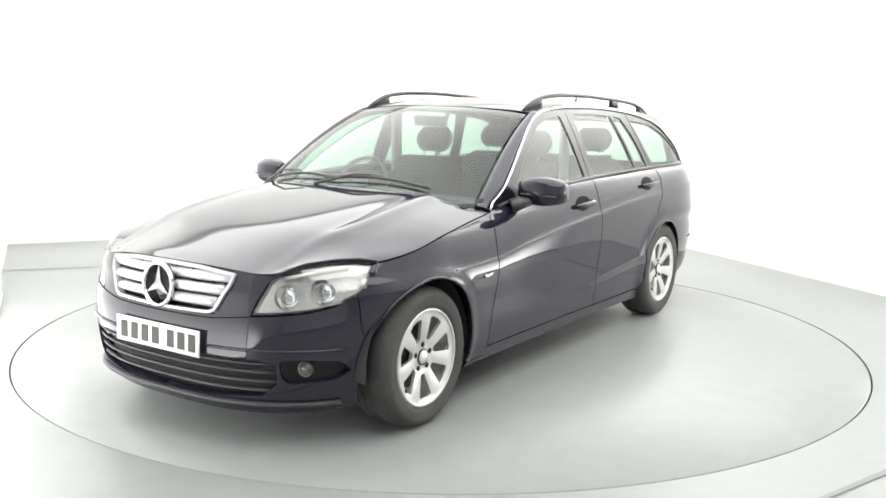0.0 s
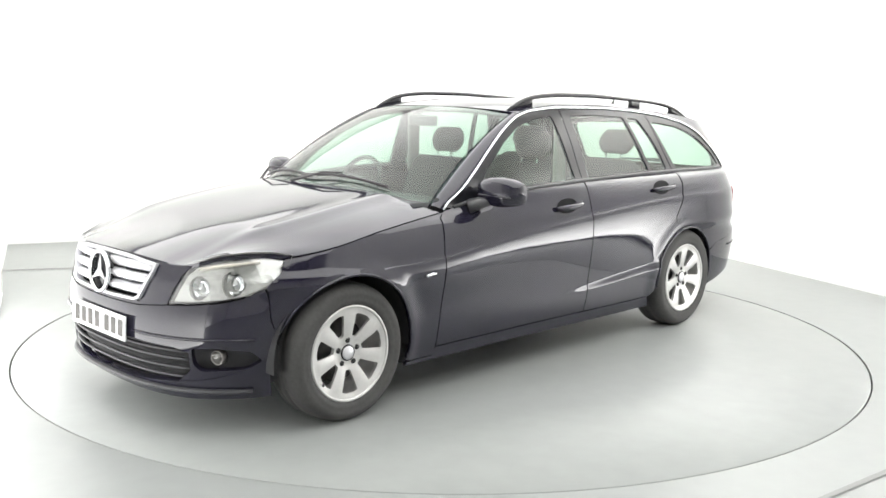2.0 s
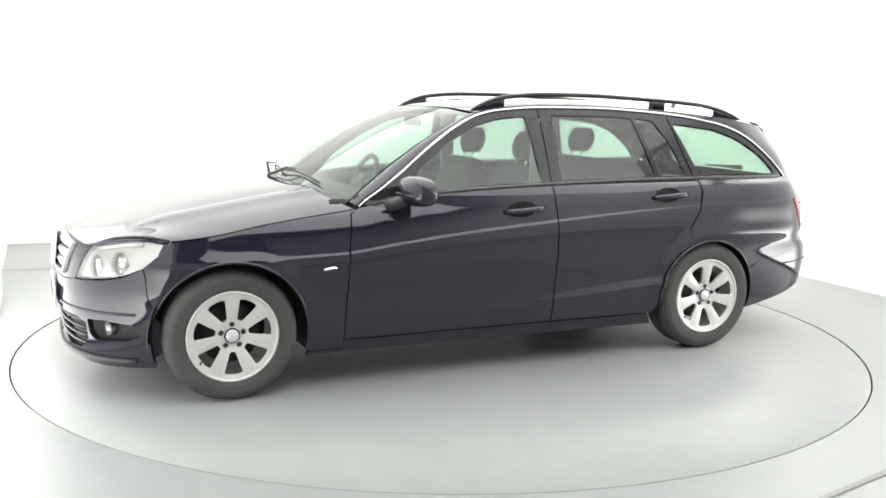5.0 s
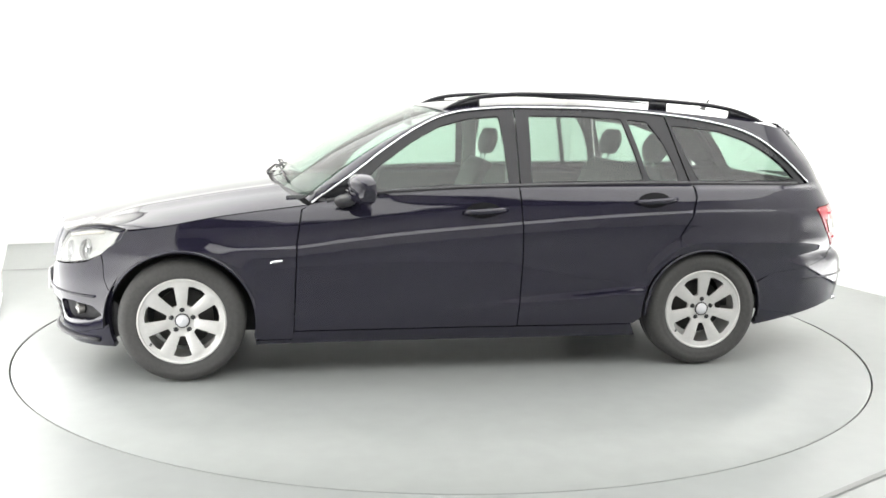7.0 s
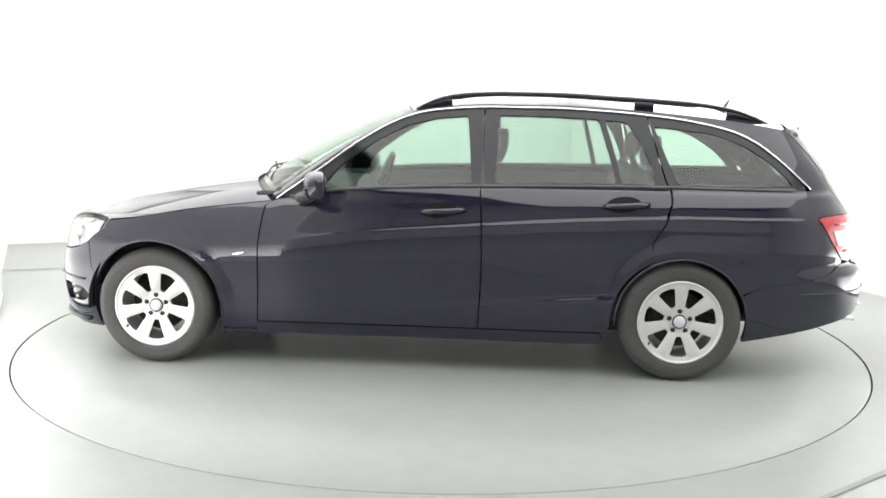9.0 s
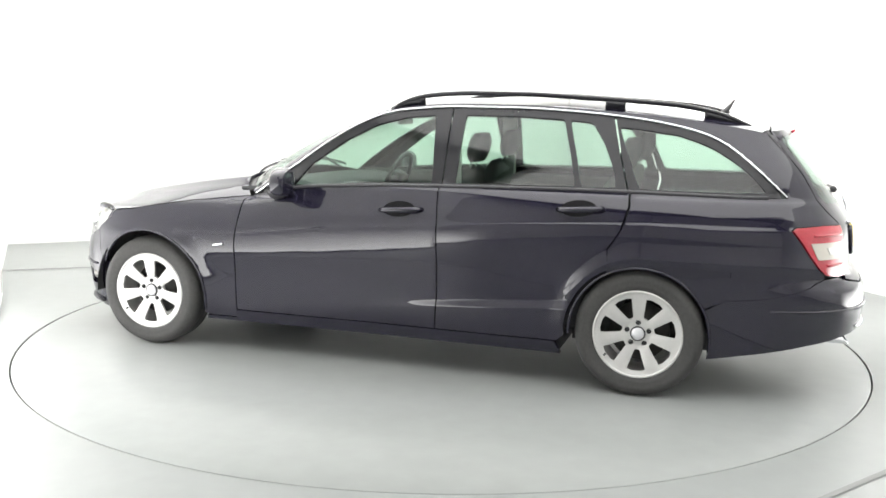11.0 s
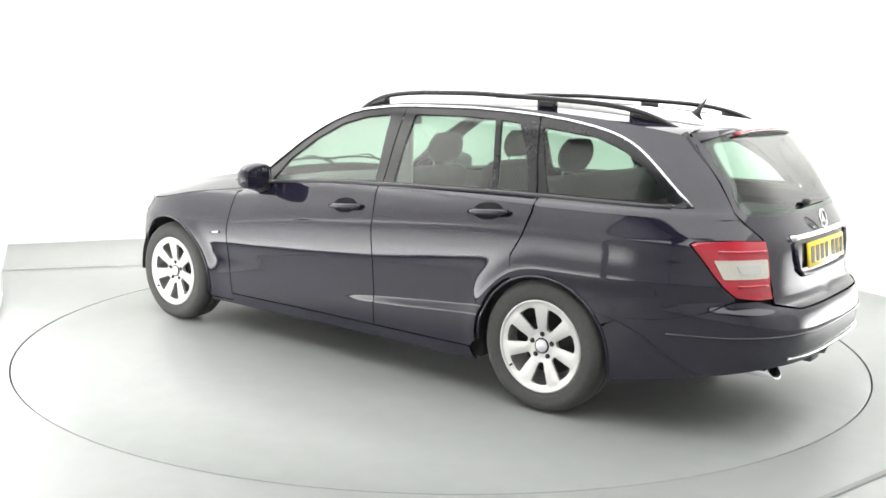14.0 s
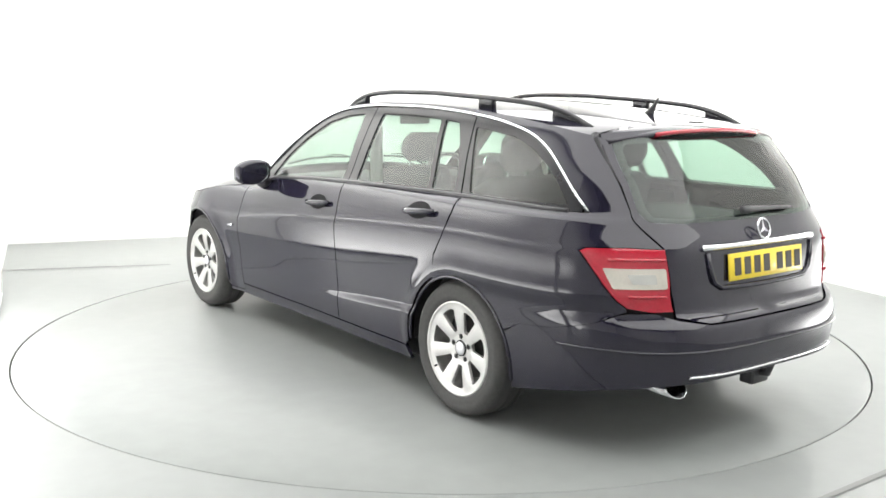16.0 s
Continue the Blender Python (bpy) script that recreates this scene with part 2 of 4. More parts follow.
def panel(surf, outline, holes=(), step=0.05, lip=0.016, out=(0, 1, 0), proud=0.0, lines=()):
    """A pressed sheet: the outline, less its holes, on the surface surf(a, b), with edges turned inwards by lip."""
    loops = [dense(l, step) for l in (outline, *holes)]
    verts, edges = [], []
    for l in loops:
        base = len(verts)
        verts += [Vector(p) for p in l]
        edges += [(base + i, base + (i + 1) % len(l)) for i in range(len(l))]
    nb = len(verts)
    xs, ys = [p[0] for p in loops[0]], [p[1] for p in loops[0]]
    rim = np.array([tuple(v) for v in verts])
    for i in range(int((max(xs) - min(xs)) / step) + 1):
        for j in range(int((max(ys) - min(ys)) / step) + 1):
            p = (min(xs) + (i + 0.5) * step, min(ys) + (j + 0.5) * step)
            if inside(p, loops[0]) and not any(inside(p, h) for h in loops[1:]) and np.min(np.hypot(rim[:, 0] - p[0], rim[:, 1] - p[1])) > 0.35 * step:
                verts.append(Vector(p))
    for line in lines:
        last = -9
        for a, b in zip(line, line[1:]):
            k = max(1, int(math.hypot(b[0] - a[0], b[1] - a[1]) / step))
            for j in range(k):
                p = (a[0] + (b[0] - a[0]) * j / k, a[1] + (b[1] - a[1]) * j / k)
                ok = inside(p, loops[0]) and not any(inside(p, h) for h in loops[1:]) and np.min(np.hypot(rim[:, 0] - p[0], rim[:, 1] - p[1])) > 0.008
                if ok:
                    verts.append(Vector(p))
                    if last == len(verts) - 2:
                        edges.append((last, last + 1))
                    last = len(verts) - 1
                else:
                    last = -9
    co, _, faces, _, _, _ = delaunay_2d_cdt(verts, edges, [], 0, 1e-6)
    keep = []
    for f in faces:
        c = sum((co[i] for i in f), Vector((0, 0))) / 3
        if inside(c, loops[0]) and not any(inside(c, h) for h in loops[1:]):
            keep.append(f)

    def place(c):
        p = Vector(surf(c[0], c[1]))
        e = 0.004
        du = Vector(surf(c[0] + e, c[1])) - Vector(surf(c[0] - e, c[1]))
        dv = Vector(surf(c[0], c[1] + e)) - Vector(surf(c[0], c[1] - e))
        n = du.cross(dv)
        n = n.normalized() if n.length > 1e-12 else Vector(out)
        return p, n
    bm = bmesh.new()
    pn = [place(c) for c in co]
    tot = sum((n for _, n in pn), Vector())
    sign = 1 if tot.dot(Vector(out)) >= 0 else -1
    layer = bm.verts.layers.float_vector.new("skin")
    vs = []
    for p, n in pn:
        v = bm.verts.new(p + n * sign * proud)
        v[layer] = n * sign
        vs.append(v)
    count = {}
    for f in keep:
        t = [vs[i] for i in f]
        nf = (t[1].co - t[0].co).cross(t[2].co - t[0].co)
        avg = (pn[f[0]][1] + pn[f[1]][1] + pn[f[2]][1]) * sign
        if nf.dot(avg) < 0:
            t.reverse()
            f = list(reversed(f))
        try:
            bm.faces.new(t)
        except ValueError:
            continue
        for a, b in zip(f, [*f[1:], f[0]]):
            count[(a, b)] = 1
    if lip:
        top, low = {}, {}
        for (a, b) in list(count):
            if (b, a) in count:
                continue
            for k in (a, b):
                if k not in top:
                    p, n = pn[k]
                    top[k] = bm.verts.new(p + n * sign * proud)
                    low[k] = bm.verts.new(p + n * sign * (proud - lip))
            bm.faces.new((top[b], top[a], low[a], low[b]))
    for v in [v for v in bm.verts if not v.link_faces]:
        bm.verts.remove(v)
    return bm


# ---- the studio ----
CORNERS = [(-4.09, 3.01), (1.5, 5.6), (4.65, -1.75), (4.8, -2.3), (4.8, -8.0), (-1.95, -8.0), (-1.9, -3.3), (-1.55, -3.0)]
NAMES = ["wall_north", "wall_east", "wall_south_east", "wall_side_east", "wall_south", "wall_side_west", "wall_south_west", "wall_west"]
HIGH = 4.3
WHITE_TOP = 3.95
RADIUS = 2.445


def build_room():
    for i, name in enumerate(NAMES):
        a, b = Vector(CORNERS[i]), Vector(CORNERS[(i + 1) % len(CORNERS)])
        d = (b - a).normalized()
        n = Vector((-d.y, d.x))
        bm = bmesh.new()
        a2, b2 = a + n * 0.12 - d * 0.0, b + n * 0.12
        low = [bm.verts.new((*p, -0.1)) for p in (a, b, b2, a2)]
        # walls out of view, added to close the room and reflect in the car
        camera_side = name in ("wall_south_east", "wall_side_east", "wall_south", "wall_side_west", "wall_south_west")
        high = HIGH if camera_side else WHITE_TOP
        top = [bm.verts.new((*p, high)) for p in (a, b, b2, a2)]
        bm.faces.new(low), bm.faces.new(list(reversed(top)))
        for k in range(4):
            bm.faces.new((low[k], low[(k + 1) % 4], top[(k + 1) % 4], top[k]))
        tagged(link(name, bm, BACK_WALL if camera_side else WALL, recalc=True, smooth=False), "unseen off-white wall added to close the camera side" if camera_side else "smooth bright white painted studio wall", "wall", kind="structure")
    # unseen dark shell added round the set, for dark reflections above the walls
    outer = [(-5.2, -8.5), (6.6, -8.5), (6.6, 6.6), (-5.2, 6.6)]
    for i, name in enumerate(("outer_wall_south", "outer_wall_east", "outer_wall_north", "outer_wall_west")):
        a, b = Vector(outer[i]), Vector(outer[(i + 1) % 4])
        n = Vector((b.y - a.y, a.x - b.x)).normalized() * 0.1
        bm = bmesh.new()
        low = [bm.verts.new((*p, -0.1)) for p in (a, b, b + n, a + n)]
        top = [bm.verts.new((*p, HIGH)) for p in (a, b, b + n, a + n)]
        bm.faces.new(low), bm.faces.new(list(reversed(top)))
        for k in range(4):
            bm.faces.new((low[k], low[(k + 1) % 4], top[(k + 1) % 4], top[k]))
        tagged(link(name, bm, DARK_VOID, recalc=True, smooth=False), "unseen dark wall added to close off the studio", "wall", kind="structure")
    # floor with a round opening for the turntable
    outer = [(-5, -8.4), (6.4, -8.4), (6.4, 6.2), (-5, 6.2)]
    ring = [(RADIUS * 1.0035 * math.cos(a), RADIUS * 1.0035 * math.sin(a)) for a in (2 * math.pi * k / 160 for k in range(160))]
    bm = panel(lambda x, y: (x, y, 0.0), outer, [ring], step=0.6, lip=0.05, out=(0, 0, 1))
    tagged(link("floor", bm, FLOOR, smooth=False), "pale grey glossy painted studio floor", "floor", kind="structure")
    bm = lathe([(RADIUS - 0.06, -0.05), (RADIUS + 0.06, -0.05)], 120, "z")
    tagged(link("floor_joint", bm, JOINT, smooth=False, recalc=True), "dark narrow gap round the turntable", "joint", kind="structure")
    for a, b in (((-4.05, 1.55), (-2.3, 2.10)), ((1.30, -2.52), (2.6, -1.55))):
        a, b = Vector(a), Vector(b)
        d = (b - a).normalized()
        n = Vector((-d.y, d.x)) * 0.014
        bm = bmesh.new()
        bm.faces.new([bm.verts.new((*p, 0.004)) for p in (a - n, b - n, b + n, a + n)])
        tagged(link("floor_seam", bm, mat("seam_grey", (0.22, 0.225, 0.22), 0.7)), "thin grey seam between floor boards", "seam", kind="structure")
    # the shell's dark lid, also out of view and added
    bm = boxes((-5.3, 6.7, -8.6, 6.7, HIGH, HIGH + 0.12))
    tagged(link("ceiling", bm, DARK_VOID, smooth=False), "unseen dark ceiling added to close off the studio above the lamps", "ceiling", kind="structure")


def build_turntable():
    bm = lathe([(0.0005, 0.0), (1.2, 0.0), (RADIUS - 0.004, 0.0), (RADIUS, -0.004), (RADIUS, -0.04)], 160, "z")
    ob = link("turntable", bm, TABLE, recalc=True)
    part("edge_band", lathe([(RADIUS + 0.0005, -0.005), (RADIUS + 0.0015, -0.012), (RADIUS + 0.0015, -0.04)], 160, "z"), STEEL, ob, "thin steel edge band", recalc=True)
    return tagged(ob, "round pale grey glossy turntable flush with the floor", "turntable")


def build_softbox():
    root = tagged(new("ceiling_softbox"), "very large white overhead softbox with a lit diffuser", "softbox")
    w, d = 2.98, 5.1
    part("frame", boxes((-w - 0.05, w + 0.05, -d - 0.05, -d, -0.2, 0), (-w - 0.05, w + 0.05, d, d + 0.05, -0.2, 0), (-w - 0.05, -w, -d, d, -0.2, 0), (w, w + 0.05, -d, d, -0.2, 0)), FRAME_WHITE, root, smooth=False)
    for x in (-w, w):
        for y in (-d, d):
            part("hanger", tube([(x, y, -0.01), (x, y, HIGH - 3.75)], 0.01), FRAME_WHITE, root)
    part("diffuser", boxes((-w, w, -d, d, -0.17, -0.15)), DIFFUSER, root, smooth=False)
    return root


def build_strip_light(at, facing, long, fade_a, fade_b, glow):
    """An added strip light out of view: a long shallow case with a rim, its lit side open."""
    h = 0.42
    case = tagged(link("strip_softbox", boxes((-long / 2 - 0.02, long / 2 + 0.02, -h, h, 0.012, 0.03)), FRAME_WHITE, smooth=False), "unseen long low strip light added against the studio wall", "softbox", "strip softboxes")
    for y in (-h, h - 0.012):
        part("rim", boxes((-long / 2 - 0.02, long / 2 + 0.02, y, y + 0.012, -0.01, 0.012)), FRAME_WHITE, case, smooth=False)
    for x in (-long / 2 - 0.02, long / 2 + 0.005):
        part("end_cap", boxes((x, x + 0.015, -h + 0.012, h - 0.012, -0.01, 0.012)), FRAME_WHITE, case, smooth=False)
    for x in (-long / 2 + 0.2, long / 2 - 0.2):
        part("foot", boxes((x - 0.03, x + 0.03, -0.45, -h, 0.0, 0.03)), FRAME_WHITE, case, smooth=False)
    part("diffuser", boxes((-long / 2, long / 2, -h + 0.013, h - 0.013, 0.0, 0.011)), lit_cloth("lit_strip_cloth", glow, h, fade_a, fade_b), case, "white cloth made to glow, brightest at its lower edge", smooth=False)
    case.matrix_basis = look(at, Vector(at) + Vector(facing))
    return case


build_room()
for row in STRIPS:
    build_strip_light(*row)
turntable = build_turntable()
TURN = math.degrees(math.atan2(2.59, 5.59))
softbox = build_softbox()
softbox.matrix_basis = pose(0.77, -0.5, 3.75, 0, 0, TURN)


# ---- the car's surfaces: x forward, y to its left, z up, origin between the axles ----
XF, XR = 1.25, -1.40
LF, LR = 1.45, 1.50
nose = smooth_curve([(0.08, 2.0), (0.15, 2.055), (0.2, 2.09), (0.3, 2.11), (0.4, 2.12), (0.5, 2.113), (0.56, 2.103), (0.65, 2.093), (0.72, 2.073), (0.76, 2.045), (0.80, 1.99), (0.95, 1.90)])
tail = smooth_curve([(0.12, -2.30), (0.2, -2.36), (0.3, -2.42), (0.45, -2.448), (0.54, -2.44), (0.575, -2.42), (0.605, -2.375), (0.66, -2.365), (0.83, -2.35), (0.95, -2.285), (1.083, -2.19), (1.25, -2.07), (1.34, -2.01), (1.42, -1.95)])
width = smooth_curve([(0.08, 0.78), (0.15, 0.805), (0.22, 0.83), (0.30, 0.847), (0.45, 0.8635), (0.56, 0.8745), (0.66, 0.8835), (0.70, 0.8858), (0.74, 0.8865), (0.77, 0.8855), (0.795, 0.8825), (0.808, 0.8755), (0.86, 0.864), (0.92, 0.847), (0.965, 0.828), (0.99, 0.800), (1.02, 0.784), (1.2, 0.705), (1.38, 0.607), (1.42, 0.57)])


def soft_step(x, a, b):
    t = min(max((x - a) / (b - a), 0), 1)
    return t * t * (3 - 2 * t)


waist = smooth_curve([(1.3, 0.672), (0.85, 0.680), (0.55, 0.715), (0.24, 0.749), (-0.3, 0.792), (-0.8, 0.827), (-1.2, 0.848), (-1.55, 0.861), (-1.95, 0.870)])


def half_width(x, z):
    rise = (waist(x) - 0.8015) * soft_step(z, 0.45, 0.65) * (1 - soft_step(z, 0.88, 1.0))
    w = width(z - rise)
    # the ledge low on the doors, stronger towards the rear wheel
    ledge = 0.357 - 0.075 * x
    w += 0.017 * soft_step(-x, -0.15, 0.8) * (1 - soft_step(-x, 1.1, 1.3)) * (1 - soft_step(z, ledge - 0.025, ledge + 0.025)) - 0.006
    # swollen wheel arches
    for ax in (1.38, -1.38):
        d = math.hypot(x - ax, z - 0.31)
        w += 0.015 * math.exp(-((d - 0.365) / 0.05) ** 2)
    w -= 0.05 * min(max((x - 0.2) / 0.55, 0), 1.3) ** 2 * soft_step(z, 0.86, 0.95)
    return w


def power(z, end):
    return 2.8 - 0.3 * soft_step(z, 0.5, 0.65) if end > 0 else 3.4 + 1.3 * soft_step(z, 0.9, 1.15)


def body(s, z):
    """The car's left skin: s is x along the side and runs on round nose and tail."""
    if s > XF:
        n, a, f = power(z, 1), nose(z) - XF, min((s - XF) / LF, 1.0) * math.pi / 2
        return (XF + a * math.sin(f) ** (2 / n), half_width(XF, z) * max(math.cos(f), 0.0) ** (2 / n), z)
    if s < XR:
        n, a, f = power(z, -1), XR - tail(z), min((XR - s) / LR, 1.0) * math.pi / 2
        return (XR - a * math.sin(f) ** (2 / n), half_width(XR, z) * max(math.cos(f), 0.0) ** (2 / n), z)
    return (s, half_width(s, z), z)


def at_x(x, z):
    """The skin coordinates of the point at x."""
    if x > XF:
        n = power(z, 1)
        return (XF + LF * math.asin(min(((x - XF) / (nose(z) - XF)) ** (n / 2), 1)) * 2 / math.pi, z)
    if x < XR:
        n = power(z, -1)
        return (XR - LR * math.asin(min(((XR - x) / (XR - tail(z))) ** (n / 2), 1)) * 2 / math.pi, z)
    return (x, z)


def at_y(y, z, end):
    """The skin coordinates of the point at y on the nose (end 1) or tail (end -1)."""
    n = power(z, end)
    w = half_width(XF if end > 0 else XR, z)
    f = math.acos(min((y / w) ** (n / 2), 1)) * 2 / math.pi
    return (XF + LF * f, z) if end > 0 else (XR - LR * f, z)


def fy(y, z):
    return at_y(y, z, 1)


def ry(y, z):
    return at_y(y, z, -1)


def skin_y(x, z):
    return body(*at_x(x, z))[1]


chrome_line = [(0.735, 0.895), (0.62, 0.975), (0.502, 1.058), (0.326, 1.188), (0.151, 1.293), (0.03, 1.343), (-0.09, 1.368), (-0.391, 1.388), (-0.695, 1.387), (-1.0, 1.374), (-1.31, 1.346), (-1.5, 1.315), (-1.624, 1.284), (-1.733, 1.236), (-1.84, 1.16), (-1.932, 1.08), (-2.022, 0.998)]
chrome_z = smooth_curve(chrome_line)
belt_z = smooth_curve([(0.735, 0.893), (0.35, 0.958), (-0.27, 0.985), (-1.26, 1.0), (-2.03, 0.995)])
roof_edge = smooth_curve([(0.1, 1.325), (0.03, 1.356), (-0.09, 1.382), (-0.391, 1.403), (-0.695, 1.403), (-1.0, 1.392), (-1.31, 1.370), (-1.62, 1.338), (-1.8, 1.312), (-2.02, 1.268)])
roof_mid = smooth_curve([(0.2, 1.36), (0.1, 1.385), (-0.1, 1.418), (-0.4, 1.436), (-0.8, 1.435), (-1.3, 1.415), (-1.7, 1.380), (-2.06, 1.330)])
hood_edge = smooth_curve([(0.70, 0.893), (0.755, 0.885), (1.2, 0.832), (1.5, 0.778), (1.69, 0.752), (2.06, 0.69)])
hood_mid = smooth_curve([(0.90, 0.985), (0.978, 0.975), (1.212, 0.943), (1.545, 0.886), (1.878, 0.808), (2.0, 0.775), (2.06, 0.755), (2.09, 0.746)])


hood_lip = smooth_curve([(0.0, 0.750), (0.2, 0.747), (0.38, 0.736), (0.46, 0.728), (0.52, 0.730), (0.56, 0.742), (0.61, 0.757), (0.69, 0.770), (0.74, 0.770), (0.776, 0.758)])


def hood_front(v):
    y = 0.776 * abs(v)
    return body(*fy(y, hood_lip(y)))[0] + 0.002


def hood_back(v):
    return 0.955 - 0.195 * abs(v) ** 3


def bonnet_arch(a):
    """The bonnet's height across its half width: an arched middle that falls off to the flank, with a raised crease."""
    return 1 - a ** 3.4 + 0.075 * math.exp(-((a - 0.66) / 0.06) ** 2)


def hood_skin(w, v):
    a = abs(v)
    xf = hood_front(v)

    def plain(x):
        ze = hood_edge(x)
        return ze + (hood_mid(x) - ze) * bonnet_arch(a)
    x = hood_back(v) + (xf - hood_back(v)) * w
    ye = skin_y(min(x, 1.69), hood_edge(x) if x < 1.69 else 0.752)
    return (x, v * ye, plain(x) + (hood_lip(0.776 * a) - plain(xf)) * soft_step(w, 0.62, 1.0))


def screen_skin(w, v):
    a = abs(v)
    bx, by, bz = 0.935 - 0.205 * a ** 3, v * 0.757, 0.972 - 0.074 * a ** 3
    tx, ty, tz = 0.105 - 0.075 * a ** 2, v * skin_y(0.03, 1.35), 1.386 - 0.040 * a ** 2.5
    k = 0.036 * 4 * w * (1 - w)
    return (bx + (tx - bx) * w + 0.4 * k, by + (ty - by) * w, bz + (tz - bz) * w + 0.9 * k)


def roof_skin(u, v):
    a = abs(v)
    x0, x1 = 0.103 - 0.075 * a ** 2, -2.03 + 0.05 * a ** 3
    x = x0 + (x1 - x0) * u
    ze = roof_edge(x)
    z = ze + (roof_mid(x) - ze) * (1 - a ** 2.8)
    return (x, v * skin_y(x, ze), z)


def crease(x, d):
    return waist(x) + d


CREASES = [[at_x(x, crease(x, d)) for x in [1.2 - 3.2 * k / 60 for k in range(61)]] for d in (-0.012, -0.0065, 0.0, 0.0065, 0.014)]
CREASES += [[(x, 0.357 - 0.075 * x + d) for x in [0.2 - 1.3 * k / 30 for k in range(31)]] for d in (-0.025, -0.012, 0.0, 0.012, 0.025)]


def wheel_arch(ax, a0, a1, r=0.372, n=20, zc=0.305):
    return [at_x(ax + r * math.cos(radians(a0 + (a1 - a0) * k / n)), zc + r * math.sin(radians(a0 + (a1 - a0) * k / n))) for k in range(n + 1)]


def along(fn, x0, x1, n=14):
    return [at_x(x0 + (x1 - x0) * k / n, fn(x0 + (x1 - x0) * k / n)) for k in range(n + 1)]


def rounded(loop, r=0.02, n=3):
    """A loop with its corners rounded."""
    out = []
    for i, p in enumerate(loop):
        p, a, b = Vector(p), Vector(loop[i - 1]), Vector(loop[(i + 1) % len(loop)])
        ra, rb = min(r, (a - p).length * 0.45), min(r, (b - p).length * 0.45)
        s, e = p + (a - p).normalized() * ra, p + (b - p).normalized() * rb
        for k in range(n + 1):
            t = k / n
            out.append(tuple(s * (1 - t) ** 2 + p * 2 * t * (1 - t) + e * t * t))
    return out


def pair(name, bm, material, parent, label=""):
    """A part on the left side and its mirror image on the right."""
    other = mirrored(bm)
    return part(name, bm, material, parent, label), part(name, other, material, parent, label)


def build_wheel(car, x, side):
    """A tyre on a seven-spoke alloy rim with five bolts."""
    yo = 0.868
    hub = part("wheel", lathe([(0.19, yo - 0.20), (0.205, yo - 0.19), (0.205, yo - 0.03), (0.214, yo - 0.012)], 64), SILVER, car, "seven-spoke silver alloy wheel")
    tyre = [(0.205, yo - 0.205), (0.25, yo - 0.215), (0.295, yo - 0.205), (0.310, yo - 0.18), (0.3135, yo - 0.155), (0.309, yo - 0.150), (0.309, yo - 0.143), (0.3135, yo - 0.138), (0.3135, yo - 0.106), (0.309, yo - 0.102), (0.309, yo - 0.095), (0.3135, yo - 0.09), (0.3135, yo - 0.06), (0.310, yo - 0.035), (0.300, yo - 0.014), (0.285, yo - 0.003), (0.268, yo + 0.003), (0.262, yo + 0.001), (0.245, yo + 0.002), (0.228, yo - 0.002), (0.217, yo - 0.010), (0.208, yo - 0.022)]
    tobj = part("tyre", lathe(tyre, 72), RUBBER, hub, "black rubber tyre")
    dish = smooth_curve([(0.0, -0.034), (0.06, -0.034), (0.075, -0.030), (0.14, -0.020), (0.165, -0.017), (0.188, -0.014), (0.2165, -0.008)])

    def face(a, b):
        r = math.hypot(a, b)
        swell = 0.004 * math.cos(7 * (math.atan2(b, a) - math.pi / 2)) * soft_step(r, 0.06, 0.10) * (1 - soft_step(r, 0.17, 0.20))
        return (a, yo + dish(r) + swell, b)
    holes = []
    for k in range(7):
        c = math.pi / 2 + 2 * math.pi * (k + 0.5) / 7
        hole = []
        for r, h in ((0.080, -0.15), (0.125, -0.215), (0.178, -0.250), (0.183, -0.12), (0.183, 0.12), (0.178, 0.250), (0.125, 0.215), (0.080, 0.15)):
            hole.append((r * math.cos(c + h), r * math.sin(c + h)))
        holes.append(rounded(hole, 0.004, 2))
    disc = [(0.2165 * math.cos(a), 0.2165 * math.sin(a)) for a in (2 * math.pi * k / 64 for k in range(64))]
    rim = part("rim", panel(face, disc, holes, step=0.016, lip=0.018), SILVER, hub, "silver alloy rim face with seven broad spokes")
    part("hub_cap", lathe([(0.0005, yo - 0.020), (0.024, yo - 0.021), (0.031, yo - 0.026), (0.032, yo - 0.036)], 32), GRILLE_SILVER, hub, "round silver hub cap")
    part("cap_ring", lathe([(0.031, yo - 0.031), (0.0325, yo - 0.027), (0.036, yo - 0.027), (0.0375, yo - 0.033)], 32), DARK, hub, "dark ring round the hub cap")
    part("rim_edge", lathe([(0.203, yo - 0.016), (0.207, yo - 0.005), (0.215, yo - 0.003), (0.219, yo - 0.010)], 64), SILVER, hub, "raised outer edge of the rim")
    for k in range(5):
        a = math.pi / 2 + 2 * math.pi * k / 5
        part("wheel_bolt", lathe([(0.0005, yo - 0.028), (0.009, yo - 0.028), (0.011, yo - 0.034), (0.0135, yo - 0.0315)], 12, centre=(0.056 * math.cos(a), 0, 0.056 * math.sin(a))), DARK, hub, "dark recessed wheel bolt")
    part("brake_disc", lathe([(0.0005, yo - 0.085), (0.07, yo - 0.085), (0.072, yo - 0.10), (0.145, yo - 0.10), (0.147, yo - 0.12), (0.0005, yo - 0.12)], 40), BRAKE, hub, "dark steel brake disc")
    part("valve", tube([(0.15, yo - 0.012, -0.11), (0.156, yo - 0.002, -0.117)], 0.005), BLACK_PLASTIC, hub)
    for o in (hub, *hub.children):
        o.data.update()
    hub.matrix_basis = pose(x, 0, 0.3125, 0, 0, 0) if side > 0 else pose(x, 0, 0.3125, 0, 0, 180)
    return hub


